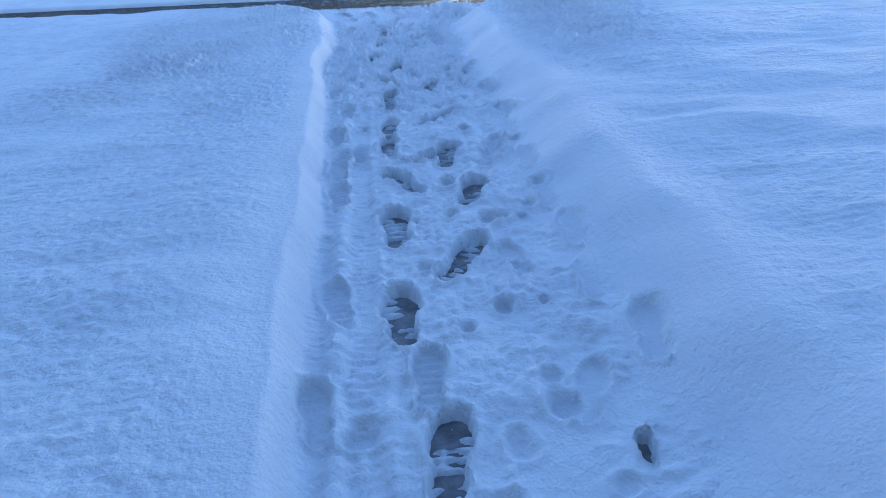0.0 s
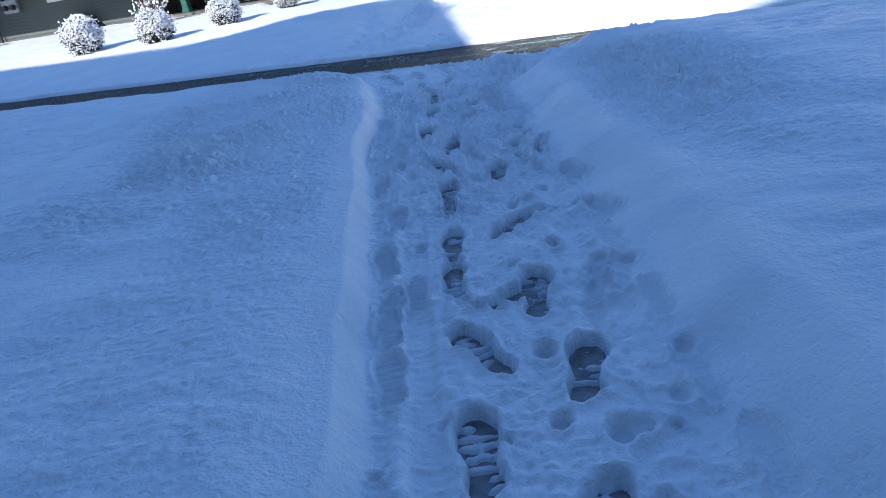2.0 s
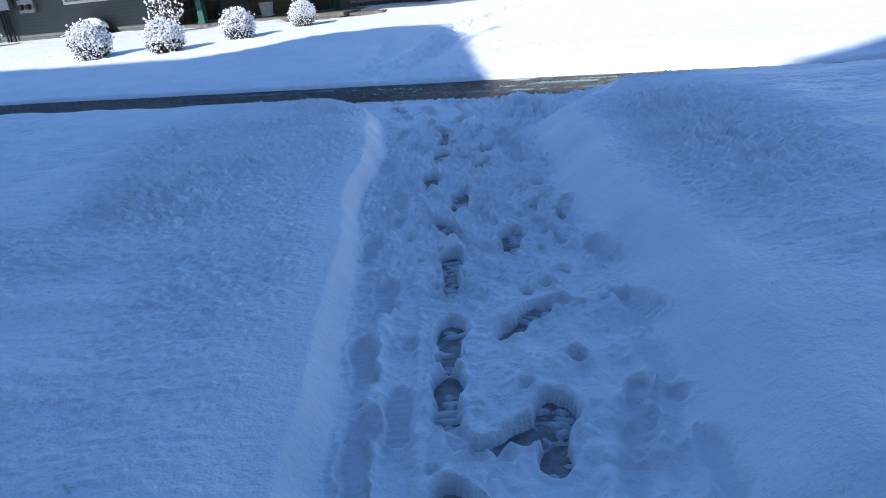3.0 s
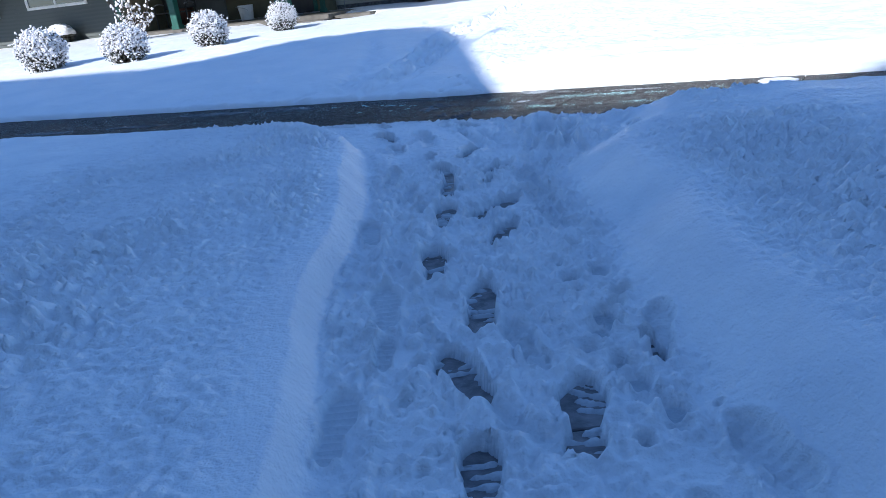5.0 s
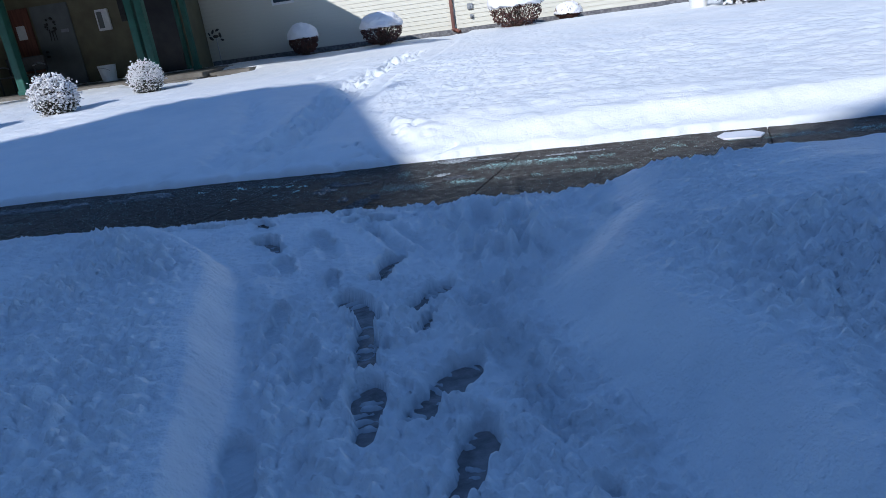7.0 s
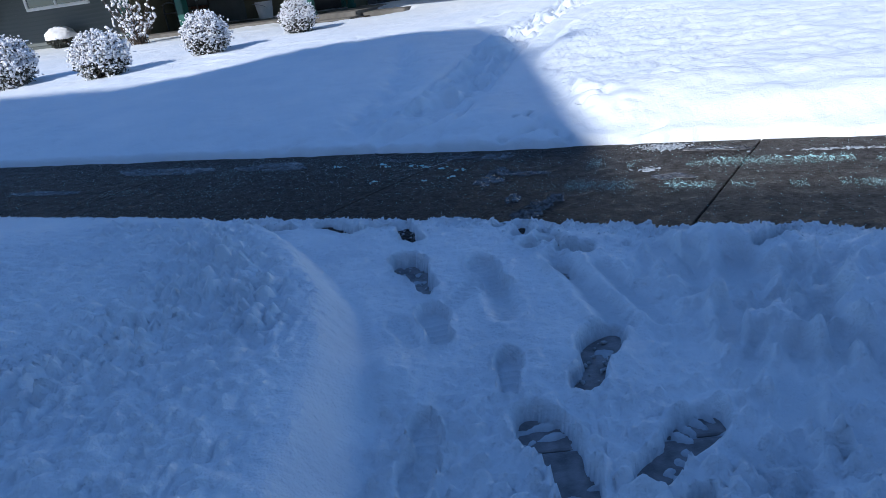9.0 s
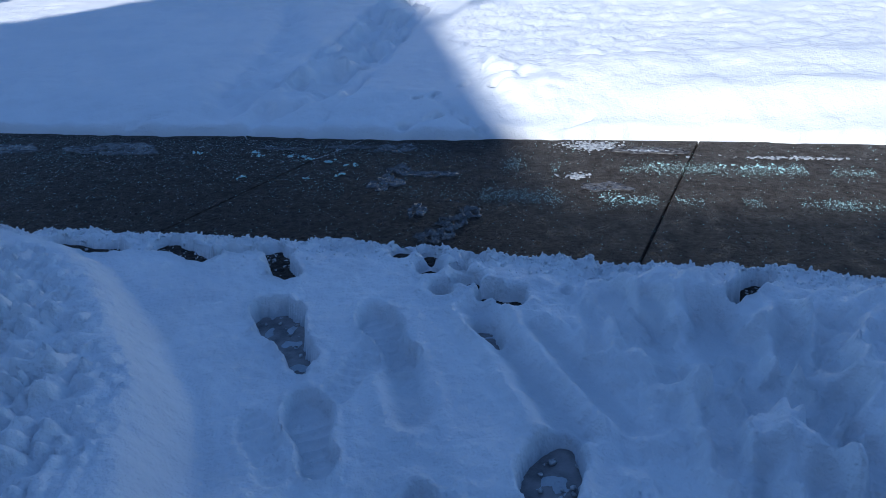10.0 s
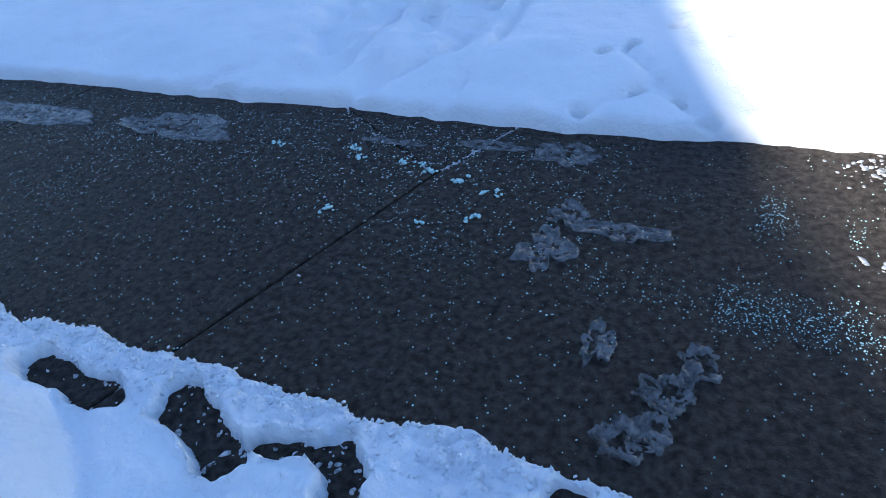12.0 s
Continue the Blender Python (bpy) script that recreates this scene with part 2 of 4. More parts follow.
# small paw holes
PAWS_A = [(0.48, -2.45), (0.41, -2.77), (0.41, -2.89), (0.52, -2.75), (0.56, -2.94), (0.52, -3.02), (0.46, -3.09), (0.49, -3.15), (0.43, -3.19), (0.37, -3.31),
          (0.45, -3.38), (0.47, -3.49), (0.38, -2.61), (0.56, -3.38), (0.54, -3.64), (0.42, -3.76), (0.49, -3.98), (0.4, -4.12), (0.31, -4.17), (0.43, -4.31),
          (0.49, -4.33), (0.42, -4.7), (0.26, -5.5), (0.25, -5.84), (0.4, -5.9), (0.36, -6.57), (0.23, -6.67), (0.44, -7.06), (0.44, -6.3)]
PAWS_B = [(-0.16, 0.46), (-0.04, 0.42), (0.09, 0.38), (-0.06, 0.31), (0.03, 0.3), (-0.04, 0.16), (0.04, 0.21), (0.1, 0.1), (0.16, 0.06), (0.06, -0.07), (0.07, -0.12)]


rng = random.Random(17)
WORN = [(rng.uniform(-0.3, 0.78) - 0.05 * (py + 6.6) * 0.7, py, rng.gauss(0, 14), rng.uniform(0.25, 0.32)) for py in (rng.uniform(-7.4, 0.1) for k in range(16))]
TRAMPLED = [(rng.uniform(0.35, 1.0 + 0.5 * (py + 1.1)), py, rng.uniform(-60, 15), rng.uniform(0.2, 0.32)) for py in (rng.uniform(-1.2, 0.0) for k in range(26))]
DENTS = [(rng.uniform(-0.25, 0.75) - 0.05 * (py + 6.6) * 0.6, py, rng.uniform(0.018, 0.045)) for py in (rng.uniform(-7.4, 0.2) for k in range(80))]


def sole(x, y, px, py, turn, length):
    """Signed shape of a boot sole, below 1 inside, and the place along it."""
    c, s = math.cos(radians(turn)), math.sin(radians(turn))
    a, b = (-(x - px) * s + (y - py) * c) / length, ((x - px) * c + (y - py) * s) / length
    fore = np.sqrt(((a - 0.19) / 0.31) ** 2 + (b / (0.175 - 0.02 * a)) ** 2)
    heel = np.sqrt(((a + 0.3) / 0.2) ** 2 + (b / 0.135) ** 2)
    waist = np.sqrt(((a + 0.08) / 0.3) ** 2 + (b / 0.115) ** 2)
    return np.minimum(np.minimum(fore, heel), waist), a * length


def ridges(x, y, f, seed):
    return 1 - np.abs(fbm(x, y, f, 3, seed)) * 1.25


# troughs pushed through the snow between steps: from, to, width, depth
FURROWS = [(0.06, 0.0, 0.2, -0.52, 0.055, 0.034), (0.2, -0.1, 0.34, -0.5, 0.05, 0.024), (0.5, -0.12, 0.5, -0.34, 0.07, 0.04), (0.7, -0.15, 0.62, -0.5, 0.08, 0.045), (0.86, -0.3, 0.72, -0.66, 0.08, 0.04),
           (-0.16, -0.42, -0.2, -0.02, 0.05, 0.018), (-0.02, -3.95, 0.1, -4.2, 0.05, 0.02), (0.2, -3.75, 0.02, -3.5, 0.04, 0.02), (0.42, -5.55, 0.52, -5.0, 0.05, 0.02), (0.4, -1.2, 0.46, -2.2, 0.08, 0.014)]


def billow(x, y, f, seed):
    """Rounded bumps with sharp creases between them, about zero on average."""
    return np.abs(vnoise(x * f, y * f * 1.07, seed)) - 0.34


def near_height(x, y, soak_shade=None):
    soak_shade = np.zeros(x.shape) if soak_shade is None else soak_shade
    e, q = (x - OX) * EX + (y - OY) * EY, x * NX + y * NY
    rough = 0.14 + 0.86 * step(-5.0, -2.4, y)
    close = step(-3.0, -1.8, x) * step(2.6, 1.5, x)
    lump = fbm(x, y, 8, 3, 21)
    grains = close * (0.007 * billow(x, y, 44, 41) + 0.0035 * fbm(x, y, 34, 2, 40))
    patchy = 0.3 + 0.7 * step(-0.5, 0.4, fbm(x, y, 1.1, 2, 44))
    # the untouched banks: soft drifts, wind ripples, and a pebbly crust that grows towards the pavement
    drift = 0.035 * fbm(x, y, 0.8, 3, 3) + 0.016 * fbm(x * 0.55, y * 1.8, 2.4, 3, 9) * (1.15 - 0.5 * rough)
    crust = 0.02 * billow(x, y, 9.5, 19) + (0.05 * billow(x + 0.02 * lump, y, 21, 29) + 0.056 * billow(x, y + 0.015 * lump, 34, 39)) * close
    top = 0.16 + drift + crust * patchy * rough + grains * (0.25 + 0.95 * rough)
    # the trodden floor: smooth near the pavement, crumbly before it, softly lumped at the start
    crumbly = step(-4.8, -3.0, y) * step(-0.55, -1.25, y)
    soft_end = step(-1.2, -0.7, y) * step(0.3, 0.12, x)
    pawed = np.exp(-((x - 0.47) / 0.16) ** 2) * step(-4.7, -4.3, y) * step(-1.9, -2.5, y)
    path = 0.038 + 0.016 * soft_end + 0.014 * 0.75 * (1 - 0.6 * soft_end) * fbm(x, y, 4.6, 2, 22) + (1 - 0.85 * soft_end) * (1 - 0.75 * pawed) * (0.015 * billow(x, y, 11, 5) + (0.013 + 0.033 * crumbly) * billow(x, y, 26, 6)) + (0.9 + 2.0 * crumbly) * grains
    path = path + 0.026 * (ridges(x, y * 0.8, 3.6, 23) - 0.55) * step(0.1, 0.4, x) * step(-3.4, -4.4, y)
    # two wheel lanes that keep their tread
    for cx, w, depth in ((-0.16, 0.05, 0.022), (-0.33, 0.06, 0.03)):
        off = x - cx + 0.04 * (y + 5)
        lane = np.exp(-(off / w) ** 4) * (1 - soft_end) * (1 - 0.6 * crumbly)
        wear = 0.35 + 0.65 * step(-0.4, 0.3, vnoise(x * 2, y * 1.6, 12))
        path = path + lane * wear * (-depth + 0.008 * np.sin(y * 165 + 7 * vnoise(x * 9, y * 3, 8)) + 0.006 * fbm(x, y, 20, 2, 13)) + 0.008 * np.exp(-((np.abs(off) - 1.35 * w) / 0.02) ** 2) * (1 - soft_end)
    path = np.maximum(path, 0.02 + 0.2 * path)
    xl = -0.31 - 0.066 * (np.minimum(y, -1) + 6.6) + 0.09 * step(-2.9, -1.5, y) - 0.3 * np.clip(y + 1, 0, 3) ** 1.8 + 0.022 * vnoise(y * 1.7, y * 0, 30) + 0.006 * vnoise(y * 6, y * 0, 31)
    sl = xl - x + 0.011 * fbm(x, y, 5.5, 2, 34)
    ql = (0.36 + 0.08 * np.clip(-x - 1.0, 0, 1.2)) - q
    k = 0.2
    hm = np.clip(0.5 + 0.5 * (ql - sl) / k, 0, 1)
    sl = ql * (1 - hm) + sl * hm - k * hm * (1 - hm)
    full = step(-2.6, -1.4, y)
    left = step(-0.05, 0.04 + 0.07 * full, sl) * (0.86 - 0.12 * full) + (0.14 + 0.12 * full) * step(0.0, 0.3, sl)
    xr = 0.56 + 0.6 * np.logaddexp(0, 4 * (y + 1.3)) / 4 + (0.1 * step(-1.6, -2.6, y) + 0.06 * step(-5.8, -6.8, y)) + 0.05 * fbm(y * 1.0, y * 0, 2.2, 2, 33)
    sr = x - xr
    right = step(-0.05, 0.34 + 0.2 * step(-1.8, -0.8, y), sr)
    foot = np.maximum(step(-0.12, 0.1, sr) * step(-1.0, -1.6, y), step(-0.1, -0.02, sl))
    path = path + (0.97 * foot + 0.03 * foot * foot) * (0.045 - path)
    h = path
    # heaped and kicked-up snow beside the mouth of the path
    tramp = step(-1.4, -0.6, y) * step(0.22, 0.5, x) * (1 - 0.8 * right)
    h = h + tramp * (0.016 + 0.05 * fbm(x, y, 3.0, 2, 51) - 0.035 * billow(x, y, 5.0, 54) + 0.026 * billow(x, y, 13, 55) + 0.016 * billow(x, y, 27, 56))
    calm = np.exp(-((sl - 0.05 - 0.05 * full) / (0.16 - 0.06 * full)) ** 2)
    h = h + left * (top * (1 - (0.93 - 0.18 * full) * calm) + (0.93 - 0.18 * full) * calm * (0.165 + 0.02 * full) + 0.03 * full - h)
    smooth = np.exp(-((sr - 0.22) / 0.3) ** 2)
    h = h + right * (0.225 + 0.04 * step(0.4, 1.6, sr) + (top - 0.16) * (1 - 0.97 * smooth) - h)
    h = h + 0.05 * np.exp(-((x + 0.53) / 0.1) ** 2 - ((y + 0.74) / 0.13) ** 2)
    edge = 0.5 - 0.09 * step(-0.6, 0.5, e) + 0.03 * fbm(e, e * 0, 2.2, 2, 60) + 0.016 * fbm(e, q, 12, 2, 61)
    fringe = np.exp(-((q - edge + 0.06) / 0.08) ** 2)
    west = step(-0.7, -1.8, x)
    h = h * (0.55 - 0.12 * west + (0.45 + 0.12 * west) * step(edge - 0.02, edge - 0.26 - 0.6 * west, q)) + fringe * (0.022 * billow(e, q, 22, 62) + 0.016 * billow(e, q, 48, 63))
    # darker in prints, troughs and dents: packed wet snow with hollow shade painted in
    soak_shade[:] = 0.12 * step(0.0, -0.7, fbm(x, y, 9, 2, 24)) * (1 - left) * (1 - right)
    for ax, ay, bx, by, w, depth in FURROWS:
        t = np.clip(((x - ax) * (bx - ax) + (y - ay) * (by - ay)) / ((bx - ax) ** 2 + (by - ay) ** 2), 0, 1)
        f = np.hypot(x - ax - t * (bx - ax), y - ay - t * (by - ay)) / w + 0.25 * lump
        np.maximum(soak_shade, 0.35 * step(1.1, 0.3, f), out=soak_shade)
        h = h - depth * step(1.2, 0.3, f) + 0.35 * depth * np.exp(-((f - 1.45) / 0.3) ** 2)
    # old steps trodden over one another, and dents between them
    for px, py, turn, length in WORN:
        near = (np.abs(x - px) < 0.3) & (np.abs(y - py) < 0.3)
        f, a = sole(x[near], y[near], px, py, turn, length)
        f = f + 0.16 * lump[near]
        deep = 0.02 if py < -1.0 else 0.008
        soak_shade[near] = np.maximum(soak_shade[near], (0.3 if py < -1 else 0.12) * step(1.05, 0.8, f))
        h[near] = h[near] + 0.5 * deep * np.exp(-((f - 1.2) / 0.17) ** 2) + step(1.08, 0.85, f) * (-deep + 0.004 * np.sin(a * 180))
    for px, py, r in DENTS:
        near = (np.abs(x - px) < 0.14) & (np.abs(y - py) < 0.14)
        f = np.hypot(x[near] - px, y[near] - py) / r + 0.25 * lump[near]
        deep = 0.022 if py < -0.9 or px > 0.3 else 0.004
        soak_shade[near] = np.maximum(soak_shade[near], 18 * deep * step(1.1, 0.5, f))
        h[near] = h[near] - deep * step(1.1, 0.5, f) + 0.4 * deep * np.exp(-((f - 1.4) / 0.3) ** 2)
    for px, py, turn, length in TRAMPLED:
        near = (np.abs(x - px) < 0.4) & (np.abs(y - py) < 0.4)
        f, a = sole(x[near], y[near], px, py, turn, length)
        f = f + 0.2 * lump[near]
        soak_shade[near] = np.maximum(soak_shade[near], 0.22 * step(0.95, 0.5, f))
        h[near] = h[near] + 0.014 * np.exp(-((f - 1.3) / 0.25) ** 2) + step(1.2, 0.6, f) * (np.maximum(h[near] - 0.04, 0.018) - h[near])
    h = np.where(h < 0.014, 0.014 + 0.15 * (h - 0.014), h)
    # shallow prints
    for px, py, turn, length in SHALLOW_LEFT:
        near = (np.abs(x - px) < 0.4) & (np.abs(y - py) < 0.4)
        f, a = sole(x[near], y[near], px, py, turn, length)
        f = f + 0.1 * lump[near]
        tread = 0.0055 * np.sin(a * 190 + 2 * lump[near]) * step(0.95, 0.7, f) * step(-0.9, 0.1, vnoise(x[near] * 9, y[near] * 9, 14))
        hh = h[near]
        soak_shade[near] = np.maximum(soak_shade[near], ((0.36 if py < -1.1 else 0.2) + 25 * tread) * step(0.98, 0.86, f))
        h[near] = hh + 0.012 * np.exp(-((f - 1.18) / 0.15) ** 2) + step(1.06, 0.9, f) * (np.maximum(0.014, 0.3 * hh) + tread - hh)
    # steps sunk into the foot of the bank
    for px, py, turn, length in SHALLOW_RIGHT:
        near = (np.abs(x - px) < 0.4) & (np.abs(y - py) < 0.4)
        f, a = sole(x[near], y[near], px, py, turn, length * 1.12)
        f = f + 0.14 * lump[near]
        hh = h[near]
        soak_shade[near] = np.maximum(soak_shade[near], 0.3 * step(1.0, 0.6, f))
        h[near] = hh + 0.014 * np.exp(-((f - 1.3) / 0.2) ** 2) * (x[near] < px) + step(1.2, 0.72, f) * (np.minimum(hh, 0.034 + 0.2 * hh) - hh)
    # prints down to the concrete
    for px, py, turn, length in BARE_START + BARE_MIDDLE + BARE_END:
        near = (np.abs(x - px) < 0.45) & (np.abs(y - py) < 0.45)
        f, a = sole(x[near], y[near], px, py, turn, length * (1.22 if py < -0.5 else 1.05))
        f = f + (0.16 if py < -0.2 else 0.26) * lump[near] + (0.1 if py < -0.2 else 0.16) * fbm(x[near], y[near], 15 if py < -0.2 else 26, 2, 70)
        bars = np.sin(a * 150 + 2.5 * vnoise(x[near] * 14, y[near] * 14, 91)) * (1.0 if py < -3.3 else 0.75 if py < -0.9 else 0)
        slush = fbm(x[near], y[near], 16, 3, 90) + 0.55 * bars
        ice = -0.014 + (0.02 if py < -0.9 else 0.009) * step(0.1 if py < -4.3 else 0.25, 0.95, slush)
        hh = h[near]
        soak_shade[near] = np.maximum(soak_shade[near], (0.95 - (0.45 if py < -0.9 else 0.1) * step(0.2, 1.0, slush)) * step(0.99, 0.9, f))
        h[near] = hh + 0.012 * np.exp(-((f - 1.22) / 0.16) ** 2) + step(1.1, 0.9, f) * (ice - hh)
    for k, (px, py) in enumerate(PAWS_A + PAWS_B):
        near = (np.abs(x - px) < 0.15) & (np.abs(y - py) < 0.15)
        f = np.hypot(x[near] - px, (y[near] - py) * 0.85) / ((0.037 if k < len(PAWS_A) else 0.047) + 0.008 * math.sin(k * 2.4)) + (0.15 if k < len(PAWS_A) else 0.38) * lump[near]
        hh = h[near]
        soak_shade[near] = np.maximum(soak_shade[near], 0.8 * step(0.95, 0.6, f))
        h[near] = hh + 0.009 * np.exp(-((f - 1.35) / 0.25) ** 2) + step(1.08, 0.78, f) * ((0.006 if k < len(PAWS_A) else -0.014) - hh)
    soak_shade *= 0.5 + 0.5 * step(-6.6, -5.0, y)
    # ragged edge along the pavement
    cut = step(edge + 0.03, edge - 0.015, q)
    return h * cut - 0.05 * (1 - cut)


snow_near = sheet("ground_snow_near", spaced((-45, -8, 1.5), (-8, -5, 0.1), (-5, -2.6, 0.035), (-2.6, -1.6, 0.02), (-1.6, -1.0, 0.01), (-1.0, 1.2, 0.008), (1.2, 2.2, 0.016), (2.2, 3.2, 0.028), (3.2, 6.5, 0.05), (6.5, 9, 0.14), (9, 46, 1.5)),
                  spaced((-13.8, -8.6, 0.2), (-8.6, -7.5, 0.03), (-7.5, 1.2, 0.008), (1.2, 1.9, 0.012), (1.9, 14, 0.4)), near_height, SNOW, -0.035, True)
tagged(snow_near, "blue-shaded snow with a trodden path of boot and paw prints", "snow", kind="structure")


# ---- far snow: the lawn before the house ----
def far_height(e, d):
    base = np.where(d < 4, 0.06 * d, 0.24 + 0.025 * (d - 4))
    h = 0.055 + 0.065 * step(0, 0.45, d) + base + 0.02 * fbm(e, d, 0.5, 3, 12) * step(0, 1.5, d) + 0.012 * fbm(e, d * 1.4, 4.0, 3, 14) * step(-0.4, 0.5, fbm(e, d, 0.8, 2, 16)) + 0.006 * fbm(e, d, 12, 2, 15)
    # soft drift beside the sunlit edge
    h = h + 0.09 * np.exp(-((d - 0.7 - 0.12 * (e - 0.5)) / 0.3) ** 2) * step(-0.2, 0.5, e) * step(3.2, 1.4, e)
    h = h + 0.045 * np.exp(-((d - 0.28 - 0.03 * e + 0.05 * fbm(e, d, 1.2, 2, 19)) / 0.12) ** 2) * step(0.3, 0.9, e) * step(6.5, 4.0, e)
    h = h + 0.03 * np.abs(fbm(e, d, 6.0, 2, 20)) * np.exp(-((e - 0.45) / 0.4) ** 2 - ((d - 1.1) / 0.5) ** 2)
    # crusted snow, raised a little beside the smooth apron where people cross
    bound = -0.78 + 0.5 * step(1.9, 0.6, d) + 0.45 * step(0.6, 0.0, d) + 0.3 * step(4.0, 8.0, d) + 0.05 * fbm(d, d * 0, 1.3, 2, 73)
    raised = step(-0.07, 0.09, e - bound) * step(0.05, 0.5, d)
    h = h + raised * (0.045 + step(0.9, 1.5, d) * step(7.5, 5.0, d) * (0.014 * fbm(e, d * 1.5, 5, 3, 74) + 0.014 * billow(e + 0.3 * d, d * 1.5, 19, 75)))
    h = h + 0.05 * np.exp(-((e - bound - 0.15) / 0.2) ** 2 - ((d - 0.75) / 0.4) ** 2) * (0.6 + 1.4 * billow(e, d, 8, 76))
    # a trail of steps that runs up to the house, with a dragged line along either side
    mid = -1.42 + 0.05 * np.sin(d * 1.3) + 0.2 * step(5.0, 8.0, d)
    off = e - mid
    trail = np.exp(-(off / 0.27) ** 4) * step(9.0, 7.0, d)
    h = h - trail * (0.055 + 0.07 * fbm(e, d, 4.5, 2, 71) + 0.13 * billow(e, d, 9, 72)) * step(0.2, 1.1, d)
    for side, depth in ((-0.29, 0.055), (0.3, 0.05)):
        h = h - depth * np.exp(-((off - side - 0.03 * vnoise(d * 2, d * 0, 79)) / 0.025) ** 2) * step(0.0, 0.15, d) * step(5.0, 3.0, d) * step(-0.5, 0.1, vnoise(d * 3, d * 0 + side, 81))
    fine = fbm(e, d, 9, 2, 78)
    for k in range(30):
        pd = 0.2 + k * 0.27
        pe = -1.42 + 0.05 * math.sin(pd * 1.3) + 0.2 * float(step(5.0, 8.0, pd)) + (0.15 if k % 2 else -0.13)
        f = ((e - pe) / 0.065) ** 2 + ((d - pd) / 0.13) ** 2 + 0.8 * fine
        h = h - min(0.09, 0.02 + 0.06 * pd) * np.exp(-f * np.abs(f)) + min(0.02, 0.015 * pd) * np.exp(-((f - 2.4) / 1.0) ** 2)
    for pe, pd in ((-2.5, 5.1), (-2.38, 5.45), (-2.5, 5.8), (-2.36, 6.15), (-2.3, 6.5)):
        h = h - 0.05 * np.exp(-(((e - pe) / 0.09) ** 2 + ((d - pd) / 0.14) ** 2 + 0.5 * fine))
    # an older, snowed-over track that joins it by the pavement
    band = np.exp(-((e + 1.86 + 0.075 * d * d) / 0.17) ** 2) * step(4.2, 3.0, d) * step(0.0, 0.4, d)
    h = h - band * (0.05 + 0.045 * fbm(e, d, 7, 2, 77))
    # small holes and drag lines by the edge
    for pe, pd, r in ((-0.64, 0.06, 0.035), (-0.22, 0.07, 0.04), (-0.64, 0.4, 0.03), (-0.54, 0.46, 0.025), (-0.47, 0.19, 0.03), (-0.33, 0.17, 0.03), (-0.2, 0.5, 0.03), (-0.4, 0.62, 0.03)):
        h = h - 0.11 * np.exp(-(((e - pe) / (0.8 * r)) ** 2 + ((d - pd) / (0.55 * r)) ** 2) ** 2 * 0.7)
    for ae, ad, be, bd, w in ((-0.22, 0.07, -0.56, 0.42, 0.026), (-0.64, 0.06, -0.4, 0.25, 0.026), (-2.4, 0.0, -2.15, 0.16, 0.03), (-1.6, 0.0, -1.25, 0.4, 0.026), (-0.05, 0.02, -0.4, 0.2, 0.022), (0.05, 0.0, 0.35, 0.16, 0.024)):
        t = np.clip(((e - ae) * (be - ae) + (d - ad) * (bd - ad)) / ((be - ae) ** 2 + (bd - ad) ** 2), 0, 1)
        h = h - 0.032 * (0.5 + np.abs(fine)) * np.exp(-(((e - ae - t * (be - ae)) ** 2 + (d - ad - t * (bd - ad)) ** 2) / w ** 2))
    # bare strip of soil and concrete by the porch
    bare = step(0.25, -0.1, np.hypot((e + 6.5) / 1.35, (d - 9.35) / 0.95) - 1) + step(11.9, 12.5, d + 0.12 * fbm(e, d, 2, 2, 80)) * step(-8, -7, e)
    h = h - 0.16 * np.clip(bare, 0, 1)
    lip = 0.01 + 0.025 * fbm(e, e * 0, 1.3, 2, 85) + 0.012 * fbm(e, d, 12, 2, 86)
    return h * step(lip - 0.015, lip + 0.05, d) - 0.05 * step(lip + 0.03, lip - 0.02, d)


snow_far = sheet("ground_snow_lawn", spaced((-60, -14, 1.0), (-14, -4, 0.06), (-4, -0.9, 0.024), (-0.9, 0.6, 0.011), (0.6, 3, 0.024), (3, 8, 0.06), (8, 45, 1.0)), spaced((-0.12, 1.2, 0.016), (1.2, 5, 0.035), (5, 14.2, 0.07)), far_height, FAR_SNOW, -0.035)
snow_far.matrix_world = pose_ed(0, 0)
tagged(snow_far, "snow-covered lawn, half shaded, half in bright sun", "snow", kind="structure")

bm = bmesh.new()
bmesh.ops.create_circle(bm, cap_ends=True, segments=64, radius=1500, matrix=Matrix.Translation((0, 0, -0.12)))
tagged(part("ground", bm, FAR_SNOW), "wide snowy ground around the buildings", "ground", kind="structure")


# ---- pavement and the walk under the path ----
def prism(points, top, depth, gap=0.0035, chamfer=0.004):
    """A slab from a convex outline (counter-clockwise), drawn in by half a joint, with a chamfered top."""
    bm = bmesh.new()
    n = len(points)

    def inset(g):
        out = []
        for i in range(n):
            p, a, b = (Vector(points[j % n]) for j in (i, i - 1, i + 1))
            u, v = (p - a).normalized(), (b - p).normalized()
            nu, nv = Vector((-u.y, u.x)), Vector((-v.y, v.x))
            m = nu + nv
            out.append(p + m * (g / max(0.2, 0.5 * m.dot(m))) if m.length > 0.1 else p + nu * g)
        return out

    rings = []
    for g, z in ((gap, top - depth), (gap, top - chamfer), (gap + chamfer, top)):
        rings.append([bm.verts.new((p.x, p.y, z)) for p in inset(g)])
    for a, b in zip(rings, rings[1:]):
        for i in range(n):
            bm.faces.new((a[i], a[(i + 1) % n], b[(i + 1) % n], b[i]))
    bm.faces.new(rings[-1])
    return bm


